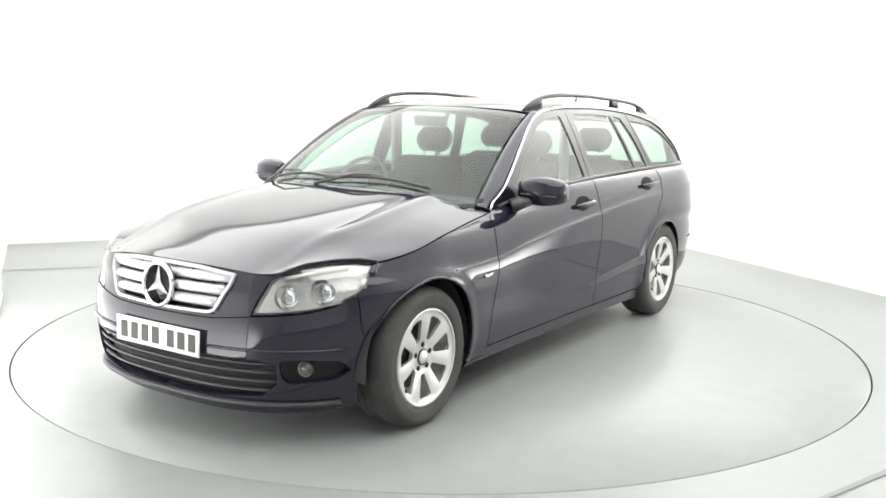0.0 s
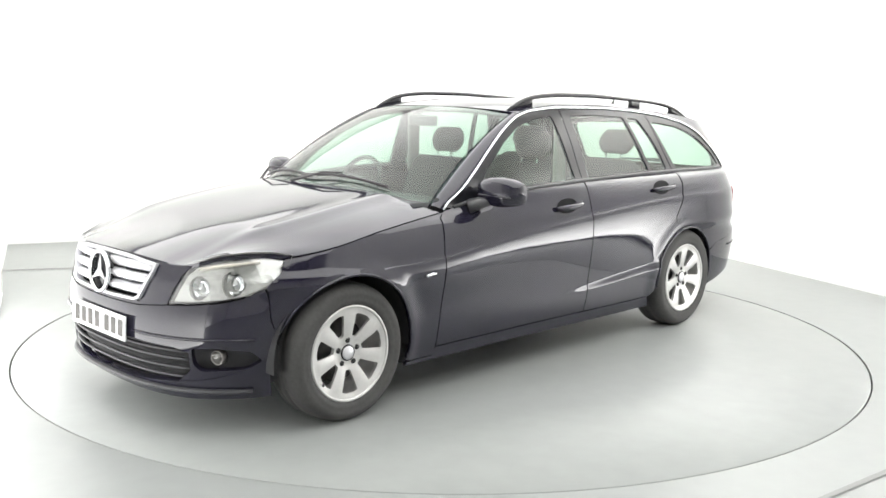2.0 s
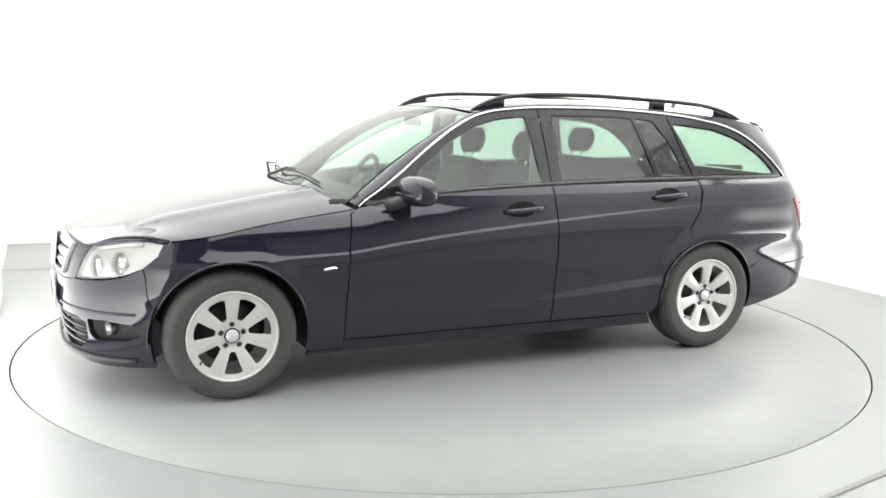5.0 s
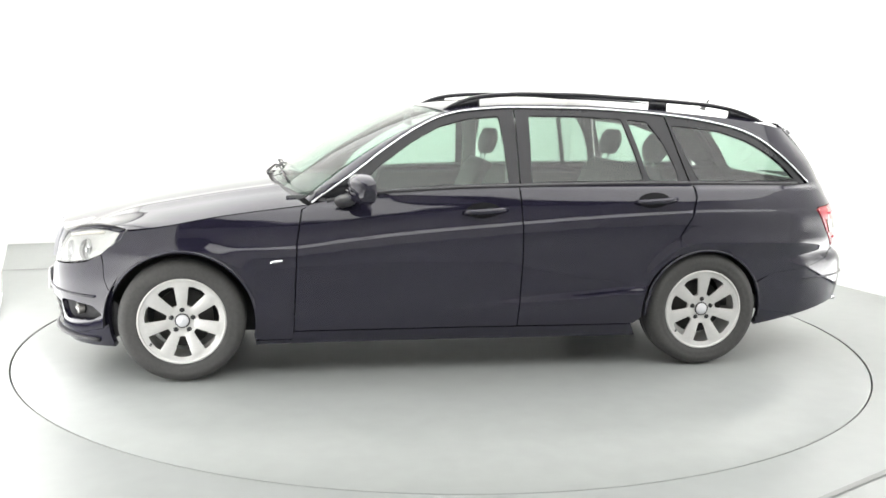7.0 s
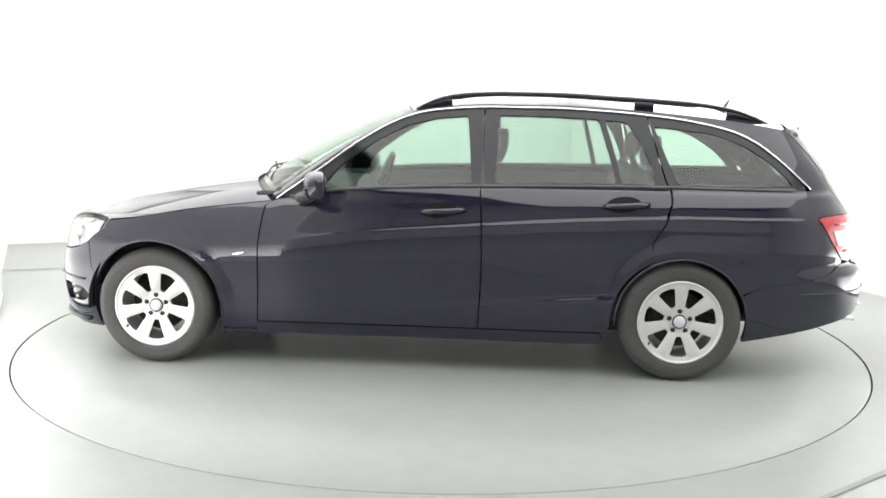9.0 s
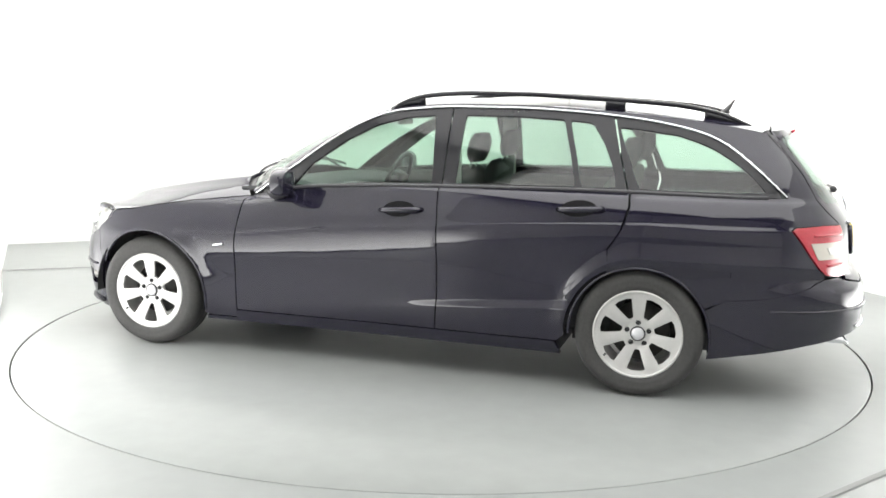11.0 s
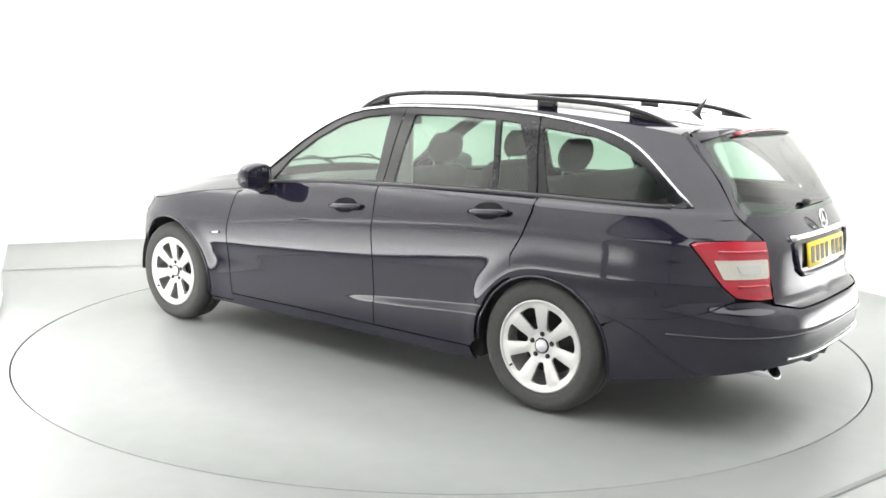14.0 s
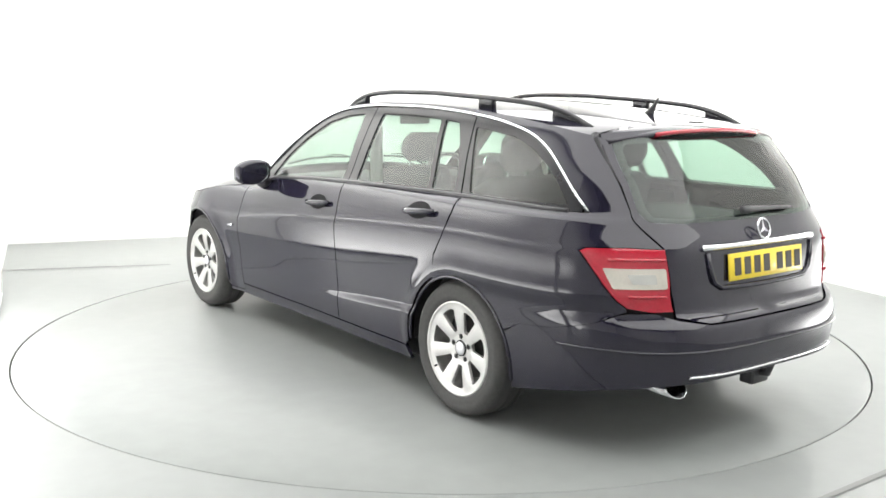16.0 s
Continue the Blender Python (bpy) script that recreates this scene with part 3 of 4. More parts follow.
def build_car():
    car = tagged(new("estate_car"), "dark navy blue metallic estate car with silver grille and roof rails", "car")
    # --- bonnet, windscreen, roof ---
    bonnet = part("bonnet", panel(hood_skin, [(0, -0.995), (0.5, -0.995), (1, -0.995), (1, 0), (1, 0.995), (0, 0.995), (0, 0)], step=0.045, out=(0, 0, 1), lip=0.02, lines=[[(0.02, v), (0.98, v)] for c in (-0.66, 0.66) for v in (c - 0.03, c - 0.015, c, c + 0.015, c + 0.03)]), PAINT, car, "long navy bonnet with two raised creases")
    part("windscreen", panel(screen_skin, [(0.01, -0.925), (0.99, -0.925), (0.99, 0.925), (0.01, 0.925)], step=0.07, out=(1, 0, 1), lip=0.004), GLASS, car, "clear green-tinted laminated windscreen").visible_shadow = False
    rows = []
    for k in range(21):
        w = k / 20
        xc = 0.742 - 0.72 * w
        p0, p1 = Vector(screen_skin(w, 0.93)), Vector(body(*at_x(xc, chrome_z(xc) + 0.003)))
        mid = (p0 + p1) / 2
        rows.append([p0 - Vector((0, 0, 0.012)), p0, p0.lerp(p1, 0.33) + Vector((0.3, 0.5, 0.5)) * 0.014, p0.lerp(p1, 0.7) + Vector((0.2, 0.7, 0.4)) * 0.012, p1, p1 - Vector((0, 0.012, 0.004))])
    pair("a_pillar", loft(rows, closed=False), PAINT, car)
    part("screen_header", panel(screen_skin, [(0.955, -0.93), (1, -0.93), (1, 0.93), (0.955, 0.93)], step=0.05, out=(1, 0, 1), lip=0.0, proud=-0.004), BLACK_TRIM, car, "black band along the top of the windscreen")
    part("roof", panel(roof_skin, [(0.003, -1), (0.985, -1), (0.985, 1), (0.003, 1)], step=0.04, out=(0, 0, 1), lip=0.015), PAINT, car, "gently arched navy roof")
    cowl = loft([[screen_skin(0.0, v), screen_skin(0.05, v)[:2] + (screen_skin(0.05, v)[2] - 0.012,), (hood_back(v) + 0.03, screen_skin(0, v)[1] * 1.03, hood_mid(hood_back(v)) - 0.035 - 0.07 * abs(v) ** 3), (hood_back(v) - 0.005, screen_skin(0, v)[1] * 1.03, hood_mid(hood_back(v)) - 0.05 - 0.07 * abs(v) ** 3)] for v in [0.93 * k / 12 for k in range(-12, 13)]])
    part("cowl", cowl, BLACK_PLASTIC, car, "black plastic scuttle panel below the windscreen")
    for y0, y1 in ((0.50, -0.14), (-0.05, -0.62)):
        pts = [Vector(screen_skin(0.045 + 0.03 * math.sin(k / 8 * math.pi), (y0 + (y1 - y0) * k / 8) / 0.757)) + Vector((0.012, 0, 0.016)) for k in range(9)]
        wiper = part("windscreen_wiper", tube(pts, 0.0052, 6, 1.5), BLACK_PLASTIC, car, "black windscreen wiper lying at the glass foot")
        q = pts[4]
        part("wiper_arm", tube([q + Vector((0.0, 0, 0.014)), q + Vector((0.03, -0.12, 0.012)), Vector(screen_skin(0.0, (y1 - 0.02) / 0.757)) + Vector((0.03, 0, 0.012))], [0.004, 0.006, 0.010], 6), BLACK_PLASTIC, wiper)
    # --- side panels ---
    lamp_f = [fy(0.468, 0.566), fy(0.486, 0.625), fy(0.510, 0.685), fy(0.545, 0.722), fy(0.605, 0.746), fy(0.68, 0.760), at_x(1.735, 0.762), at_x(1.672, 0.752), at_x(1.700, 0.70), at_x(1.762, 0.648), fy(0.725, 0.607), fy(0.66, 0.587), fy(0.56, 0.573)]
    lamp_outer = [lamp_f[7], lamp_f[8], lamp_f[9]]
    wing = [at_x(1.668, 0.754)] + lamp_outer[1:] + [at_x(1.755, 0.60), at_x(1.735, 0.47)] + [at_x(1.72, 0.46)] + [p for p in wheel_arch(1.38, 25, 195, 0.364)] + [(0.985, 0.20), (0.835, 0.20), (0.825, 0.45), (0.815, 0.70), (0.79, 0.864), (0.748, 0.882)] + [at_x(x, hood_edge(x) - 0.002) for x in (0.757, 0.80, 0.85, 0.9, 1.0, 1.1, 1.2, 1.3, 1.4, 1.5, 1.6)]
    pair("front_wing", panel(body, wing, step=0.025, lines=CREASES), PAINT, car)
    front_door = [(0.828, 0.245), (0.818, 0.45), (0.808, 0.70), (0.783, 0.862), (0.735, 0.889)] + along(lambda x: belt_z(x) - 0.004, 0.70, -0.335, 12) + [(-0.345, 0.80), (-0.35, 0.6), (-0.345, 0.4), (-0.335, 0.245)]
    pair("front_door", panel(body, front_door, step=0.025, lines=CREASES), PAINT, car, "navy front door")
    rear_door = [(-0.342, 0.245), (-0.352, 0.4), (-0.357, 0.6), (-0.352, 0.80)] + along(lambda x: belt_z(x) - 0.004, -0.343, -1.30, 10) + [(-1.305, 0.93), (-1.275, 0.82), (-1.215, 0.725)] + [(p[0] + 0.012, p[1]) for p in wheel_arch(-1.38, 66, -4, 0.350, 10)] + [(-0.978, 0.245)]
    pair("rear_door", panel(body, rear_door, step=0.025, lines=CREASES), PAINT, car, "navy rear door")
    sill = [(1.02, 0.175), (1.02, 0.195), (0.84, 0.195), (0.83, 0.238), (-0.97, 0.238), (-1.0, 0.175)]
    pair("sill", panel(body, sill, step=0.06), PAINT, car)
    lamp_r = [ry(0.792, 0.852), ry(0.776, 0.862), ry(0.68, 0.868), ry(0.555, 0.862), ry(0.545, 0.74), ry(0.532, 0.622), ry(0.61, 0.622), ry(0.688, 0.637), ry(0.722, 0.67), ry(0.752, 0.73), ry(0.774, 0.79)]
    quarter = [(-1.317, 0.93), (-1.312, 0.99)] + along(lambda x: belt_z(x) - 0.004, -1.36, -2.0, 8) + [at_x(-2.03, 0.994)] + [at_x(-2.0 + 0.69 * k / 24, chrome_z(-2.0 + 0.69 * k / 24) + 0.004) for k in range(25)] + along(lambda x: roof_edge(x) - 0.001, -1.31, -1.96, 8) + [ry(0.600, 1.245), ry(0.618, 1.1), ry(0.625, 0.98), ry(0.585, 0.90), ry(0.56, 0.866)] + [ry(0.68, 0.872), ry(0.779, 0.866), ry(0.796, 0.853), ry(0.778, 0.79), ry(0.756, 0.728), ry(0.726, 0.667), ry(0.692, 0.634), ry(0.69, 0.620), at_x(-2.1, 0.565), at_x(-1.95, 0.528), at_x(-1.78, 0.512)] + wheel_arch(-1.38, 152, 62, 0.338, 14) + [(-1.222, 0.72), (-1.283, 0.82)]
    pair("rear_quarter_panel", panel(body, quarter, step=0.025, lines=CREASES), PAINT, car)
    band = along(lambda x: chrome_z(x) + 0.004, 0.03, -1.31, 40)
    pair("roof_side", panel(body, band + along(lambda x: roof_edge(x) - 0.001, -1.31, 0.03, 40), step=0.04, lip=0.01), PAINT, car)
    # --- windows ---
    def in_ch(x, d):
        return at_x(x, chrome_z(x) - d)
    g1 = rounded([in_ch(0.40, 0.060), in_ch(0.22, 0.052), in_ch(0.06, 0.045), in_ch(-0.10, 0.040), in_ch(-0.26, 0.040), (-0.275, 1.20), (-0.292, belt_z(-0.29) + 0.014), (0.1, belt_z(0.1) + 0.014), (0.50, belt_z(0.5) + 0.014)], 0.015, 2)
    g2 = rounded([in_ch(-0.425, 0.040), in_ch(-0.7, 0.040), in_ch(-0.945, 0.042), (-1.00, 1.15), (-1.035, belt_z(-1) + 0.014), (-0.7, belt_z(-.7) + 0.014), (-0.415, belt_z(-.4) + 0.014)], 0.015, 2)
    g3 = rounded([in_ch(-0.975, 0.042), in_ch(-1.09, 0.046), (-1.16, 1.22), (-1.215, 1.10), (-1.235, belt_z(-1.2) + 0.014), (-1.065, belt_z(-1) + 0.014), (-1.03, 1.15)], 0.015, 2)
    g4 = rounded([in_ch(-1.225, 0.050), in_ch(-1.40, 0.045), in_ch(-1.55, 0.045), in_ch(-1.68, 0.048), at_x(-1.80, chrome_z(-1.8) - 0.05), at_x(-1.93, belt_z(-1.9) + 0.022), (-1.5, belt_z(-1.5) + 0.014), at_x(-1.345, belt_z(-1.3) + 0.014), (-1.30, 1.12)], 0.018, 2)
    top = along(lambda x: chrome_z(x) - 0.004, 0.735, -2.02, 110)
    front_frame = [(0.715, 0.905)] + [p for p in top if -0.345 < p[0] < 0.7] + [at_x(-0.345, chrome_z(-0.345) - 0.004), (-0.345, belt_z(-.345))] + along(belt_z, -0.3, 0.68, 10)
    rear_frame = [at_x(-0.352, chrome_z(-0.352) - 0.004)] + [p for p in top if -1.2 < p[0] < -0.37] + [at_x(-1.19, chrome_z(-1.19) - 0.004), (-1.245, 1.15), (-1.29, belt_z(-1.29))] + along(belt_z, -1.2, -0.352, 8)
    back_frame = [at_x(-1.20, chrome_z(-1.2) - 0.004)] + along(lambda x: chrome_z(x) - 0.004, -1.22, -1.985, 36) + along(belt_z, -2.0, -1.30, 8) + [(-1.253, 1.15)]
    for nm, outl, hl in (("front_window_frame", front_frame, [g1]), ("rear_window_frame", rear_frame, [g2, g3]), ("quarter_window_frame", back_frame, [g4])):
        pair(nm, panel(body, outl, hl, step=0.04, lip=0.02, proud=-0.003), BLACK_TRIM, car, "gloss black window surround")
    for nm, g in (("front_door_glass", g1), ("rear_door_glass", g2), ("rear_door_quarter_glass", g3), ("rear_quarter_glass", g4)):
        for o in pair(nm, panel(body, g, step=0.06, lip=0.0, proud=-0.008), GLASS, car, "green-tinted side glass"):
            o.visible_shadow = False
    trim = [Vector(body(*at_x(x, z))) + Vector((0, 0.003, 0.001)) for x, z in [(0.735 - 2.757 * k / 60, chrome_z(0.735 - 2.757 * k / 60)) for k in range(61)]]
    pair("chrome_window_trim", tube(trim, 0.006, 6), CHROME, car, "thin chrome strip arching over the side windows")
    strip = [Vector(body(*at_x(x, belt_z(x) - 0.001))) + Vector((0, 0.002, 0)) for x in [0.66 - 2.6 * k / 40 for k in range(41)]]
    pair("window_seal", tube(strip, 0.0095, 6), BLACK_PLASTIC, car)
    # --- front end ---
    bumper = [fy(0.0, 0.535), fy(0.30, 0.540), fy(0.40, 0.551), fy(0.465, 0.559), fy(0.56, 0.566), fy(0.66, 0.579), fy(0.729, 0.600), at_x(1.769, 0.64), at_x(1.759, 0.60), at_x(1.739, 0.47), at_x(1.724, 0.455)] + wheel_arch(1.38, 23, -17, 0.364, 5) + [fy(0.74, 0.165), fy(0.5, 0.15), fy(0.0, 0.145)]
    intake = [fy(0.0, 0.395), fy(0.30, 0.395), fy(0.50, 0.388), fy(0.565, 0.37), fy(0.56, 0.29), fy(0.50, 0.235), fy(0.25, 0.215), fy(0.0, 0.212)]
    fog_hole = rounded([fy(0.575, 0.388), fy(0.66, 0.392), fy(0.745, 0.378), fy(0.765, 0.335), fy(0.73, 0.300), fy(0.60, 0.288), fy(0.575, 0.315)], 0.02)
    bump_l = panel(body, bumper + list(reversed(intake)), [fog_hole], step=0.035, out=(1, 0.5, 0), lip=0.03)
    nose_panel = [fy(0.0, 0.550), fy(0.30, 0.556), fy(0.365, 0.70), fy(0.2, 0.735), fy(0.0, 0.738), fy(0.0, 0.746), fy(0.2, 0.743), fy(0.38, 0.732), fy(0.46, 0.724), fy(0.528, 0.722), fy(0.502, 0.685), fy(0.478, 0.626), fy(0.460, 0.562), fy(0.40, 0.555), fy(0.30, 0.544), fy(0.0, 0.539)]
    np_l = panel(body, nose_panel, step=0.03, out=(1, 0.5, 0), lip=0.02, proud=-0.003)
    part("nose_panel", merge(mirrored(np_l), np_l), PAINT, car, "navy panel round grille and headlamps")
    part("front_bumper", merge(mirrored(bump_l), bump_l), PAINT, car, "navy front bumper with a wide lower intake")

    def inset(d):
        def f(s, z):
            p = Vector(body(s, z))
            k = Vector((p.x - 0.9, p.y * 0.6, 0)).normalized()
            return tuple(p - k * d)
        return f
    # black sheet behind the openings stands in for the shade inside
    back = [fy(0.0, 0.42), fy(0.6, 0.42), fy(0.78, 0.40), fy(0.80, 0.28), fy(0.72, 0.19), fy(0.0, 0.18)]
    b = panel(inset(0.055), back, step=0.06, out=(1, 0.5, 0), lip=0)
    part("intake_backing", merge(mirrored(b), b), DARK, car, "black sheet behind the bumper standing in for shade in the intake")
    for z in (0.255, 0.295, 0.335, 0.37):
        pts = [Vector(inset(0.02)(*fy(abs(0.55 * k / 12), z))) * Vector((1, 1, 1)) for k in range(0, 13)]
        left = [Vector((p.x, -p.y, p.z)) for p in reversed(pts[1:])]
        part("intake_slat", tube(left + pts, 0.011, 6, 0.6), BLACK_PLASTIC, car)
    pts = [Vector(body(*fy(0.80 * k / 20, 0.428))) for k in range(0, 20)]
    pair("bumper_moulding", tube([p + Vector((0.002, 0, 0)) for p in pts[7:]], 0.010, 6, 0.6), PAINT, car, "raised rib across the bumper")
    pts = [Vector(body(*fy(0.76 * k / 20, 0.198))) for k in range(0, 20)]
    full = [Vector((p.x, -p.y, p.z)) for p in reversed(pts[1:])] + pts
    part("front_lip", tube([p + Vector((0.006, 0, 0)) for p in full], 0.018, 8, 0.6), BLACK_PLASTIC, car, "black lower lip of the front bumper")
    for sgn in (1, -1):
        c = Vector(body(*fy(0.645, 0.345)))
        d = Vector((0.93, 0.36 * sgn, 0))
        m = Matrix.Translation((c.x, c.y * sgn, c.z)) @ d.to_track_quat("X", "Z").to_matrix().to_4x4()
        fog = part("fog_lamp", moved(lathe([(0.030, -0.06), (0.032, -0.030), (0.029, -0.027), (0.026, -0.035), (0.0005, -0.055)], 28, "x"), m), STEEL, car, "round chrome fog lamp")
        part("lens", moved(lathe([(0.028, -0.030), (0.021, -0.023), (0.0005, -0.019)], 28, "x"), m), LENS, fog)
    # headlamps
    mid_s, mid_z = sum(p[0] for p in lamp_f) / len(lamp_f), sum(p[1] for p in lamp_f) / len(lamp_f)
    lamp_in = [(mid_s + (p[0] - mid_s) * 0.95, mid_z + (p[1] - mid_z) * 0.94) for p in lamp_f]
    for sgn in (1, -1):
        def side(bm, sgn=sgn):
            return bm if sgn > 0 else mirrored(bm)
        lamp = part("headlamp", side(panel(inset(0.06), lamp_f, step=0.05, out=(1, 0.5, 0), lip=-0.05)), LAMP_SILVER, car, "swept-back clear headlamp with round reflectors")
        part("lens", side(panel(body, lamp_f, step=0.04, out=(1, 0.5, 0), lip=0.01, proud=-0.002)), LENS, lamp, "clear moulded lens").visible_shadow = False
        part("lamp_surround", side(panel(inset(0.02), lamp_in, [[(fy(0.69, 0.655)[0] + 0.062 * math.cos(t), 0.655 + 0.052 * math.sin(t)) for t in [2 * math.pi * k / 20 for k in range(20)]], [(fy(0.575, 0.635)[0] + 0.058 * math.cos(t), 0.635 + 0.050 * math.sin(t)) for t in [2 * math.pi * k / 20 for k in range(20)]]], step=0.04, out=(1, 0.5, 0), lip=0.02)), LAMP_BEZEL, lamp, "silver bezel round the reflectors")
        for y, z, r in ((0.69, 0.655, 0.052), (0.575, 0.635, 0.05)):
            c = Vector(inset(0.03)(*fy(y, z)))
            m = Matrix.Translation((c.x, c.y * sgn, c.z)) @ Vector((1, 0.15 * sgn, 0)).to_track_quat("X", "Z").to_matrix().to_4x4()
            part("reflector", moved(lathe([(r, 0.0), (r * 0.9, -0.008), (r * 0.62, -0.03), (r * 0.58, -0.012), (r * 0.4, 0.004), (0.0005, 0.012)], 28, "x"), m), CHROME, lamp, "round chrome projector")
        part("indicator", side(tube([Vector(inset(0.012)(*fy(0.56 + 0.17 * k / 6, 0.712 + 0.034 * k / 6))) for k in range(7)], 0.009, 6)), CLEAR_LENS, lamp, "slim indicator strip")
    # grille
    gh = [fy(0.0, 0.742), fy(0.2, 0.739), fy(0.375, 0.722), fy(0.372, 0.69), fy(0.31, 0.572), fy(0.28, 0.558), fy(0.0, 0.552)]
    gi = [fy(0.0, 0.729), fy(0.2, 0.726), fy(0.362, 0.711), fy(0.359, 0.69), fy(0.300, 0.581), fy(0.274, 0.569), fy(0.0, 0.564)]
    ring = panel(body, gh[0:] + list(reversed(gi)), step=0.03, out=(1, 0.3, 0), lip=0.03, proud=0.012)
    grille = part("grille", merge(mirrored(ring), ring), GRILLE_SILVER, car, "silver radiator grille with three broad bars")
    bk = panel(inset(0.05), gh, step=0.06, out=(1, 0.3, 0), lip=0)
    part("grille_backing", merge(mirrored(bk), bk), DARK, grille, "black mesh behind the grille bars")
    for z0, yw in ((0.700, 0.352), (0.650, 0.332), (0.600, 0.302)):
        rings = []
        for k in range(-10, 11):
            y = yw * k / 10
            p = Vector(body(*fy(abs(y), z0)))
            x = p.x + 0.004
            rings.append([(x - 0.035, y, z0 + 0.026), (x - 0.008, y, z0 + 0.022), (x + 0.004, y, z0 + 0.010), (x + 0.002, y, z0 - 0.006), (x - 0.012, y, z0 - 0.018), (x - 0.035, y, z0 - 0.018)])
        part("grille_bar", loft(rings), GRILLE_SILVER, grille, "broad satin silver grille bar")
    for y in (-0.27, -0.16, 0.16, 0.27):
        x = body(*fy(abs(y), 0.65))[0]
        part("grille_strut", boxes((x - 0.035, x - 0.02, y - 0.006, y + 0.006, 0.565, 0.725)), BLACK_PLASTIC, grille)
    # round emblem: a ring with three plain spokes
    def emblem(name, parent, r, m):
        t = r * 0.09
        e = part(name, moved(lathe([(r - t, 0), (r - t * 0.6, t), (r, t * 1.2), (r + t, t * 0.4), (r + t, -t), (r - t, -t), (r - t, 0)], 40, "x"), m), CHROME, parent, "round chrome emblem")
        for k in range(3):
            a = math.pi / 2 + 2 * math.pi * k / 3
            d, n = Vector((0, math.cos(a), math.sin(a))), Vector((0, -math.sin(a), math.cos(a)))
            bm = bmesh.new()
            tip = bm.verts.new(d * r * 0.95)
            q = [bm.verts.new(n * r * 0.19 + d * r * 0.11), bm.verts.new(-n * r * 0.19 + d * r * 0.11), bm.verts.new(Vector((r * 0.13, 0, 0))), bm.verts.new(Vector((-r * 0.05, 0, 0)))]
            bm.faces.new((tip, q[0], q[2])), bm.faces.new((tip, q[2], q[1])), bm.faces.new((tip, q[1], q[3])), bm.faces.new((tip, q[3], q[0]))
            part("spoke", moved(bm, m), GRILLE_SILVER, e, smooth=False, recalc=True)
        return e
    e = emblem("grille_emblem", car, 0.088, pose(2.116, 0, 0.648, 0, -5, 0))
    part("emblem_backing", moved(lathe([(0.0005, -0.008), (0.082, -0.008), (0.084, -0.03)], 36, "x"), pose(2.116, 0, 0.648, 0, -5, 0)), BLACK_TRIM, e, "black disc behind the emblem")

    def plate(name, material, m, label):
        p = part(name, moved(boxes((-0.006, 0.004, -0.26, 0.26, -0.0555, 0.0555), bevel=0.003, seg=1), m), material, car, label)
        for y in (-0.205, -0.138, -0.071, -0.004, 0.090, 0.155, 0.22):
            part("plate_bar", moved(boxes((0.0035, 0.0055, y - 0.022, y + 0.022, -0.036, 0.036), bevel=0.0006, seg=1), m), PLATE_INK, p, smooth=False)
        return p
    plate("number_plate", WHITE_PLATE, pose(2.131, 0, 0.432, 0, -2, 0), "white front number plate with dark bars")
    # --- doors' small parts ---
    for x0, z0 in ((-0.150, 0.858), (-1.080, 0.908)):
        y = skin_y(x0, z0)
        hp = [(x0 + 0.115 - 0.23 * k / 8, y + 0.008 + 0.030 * math.sin(math.pi * k / 8) ** 0.5, z0 - 0.004 + 0.014 * k / 8) for k in range(9)]
        pair("door_handle", tube(hp, [0.010, 0.013, 0.014, 0.014, 0.014, 0.014, 0.014, 0.013, 0.010], 8, 1.1), PAINT, car, "navy pull handle over an oval of painted shade")
        # flat oval on the skin, blackened as the shade of the finger hollow
        oval = [(x0 + 0.012 + 0.088 * math.cos(a), z0 + 0.004 - 0.05 * 0.088 * math.cos(a) + 0.040 * math.sin(a)) for a in [2 * math.pi * k / 24 for k in range(24)]]
        pair("handle_recess", panel(body, oval, step=0.03, lip=0.002, proud=0.0015), RECESS_SHADE, car, "flat black oval for the shade in the finger recess")
    # mirrors
    rings = []
    for k in range(11):
        t = k / 10
        s = math.sin(math.pi * (0.07 + 0.86 * t)) ** 0.35
        y = 0.82 + 0.225 * t
        ring = []
        for a in [2 * math.pi * j / 24 for j in range(24)]:
            ca, sa = math.copysign(abs(math.cos(a)) ** 0.6, math.cos(a)), math.copysign(abs(math.sin(a)) ** 0.6, math.sin(a))
            ring.append((0.500 - 0.045 * t + 0.078 * s * ca * (1.0 if ca > 0 else 0.5), y, 0.985 - 0.008 * t + 0.074 * s * sa))
        rings.append(ring)
    for o in pair("door_mirror", loft(rings), PAINT, car, "navy door mirror on a black stalk"):
        sg = 1 if sum((v.co.y for v in o.data.vertices)) > 0 else -1
        b = tube([(0.575, 0.80, 0.905), (0.54, 0.85, 0.925), (0.50, 0.90, 0.945)], [0.062, 0.050, 0.036], 10, 0.6)
        part("stalk", b if sg > 0 else mirrored(b), BLACK_PLASTIC, o)
        g = lathe([(0.0005, 0.0), (0.9, 0.0), (1.0, 0.02)], 24, "x")
        bmesh.ops.transform(g, matrix=Matrix.Translation((0.452, 0.930 * sg, 0.982)) @ Matrix.Rotation(radians(8 * sg), 4, "Z") @ Matrix.Diagonal((-0.1, 0.098, 0.064, 1)), verts=g.verts)
        part("mirror_glass", g, CHROME, o, "silvered mirror glass", recalc=True)
    for o in [c for c in car.children if c.name.startswith("door_mirror")]:
        sg = 1 if o.data.vertices[0].co.y > 0 else -1
        seam = tube([(0.565 - 0.03 * k / 8, sg * (0.845 + 0.18 * k / 8), 0.968 - 0.006 * k / 8) for k in range(9)], 0.0045, 6)
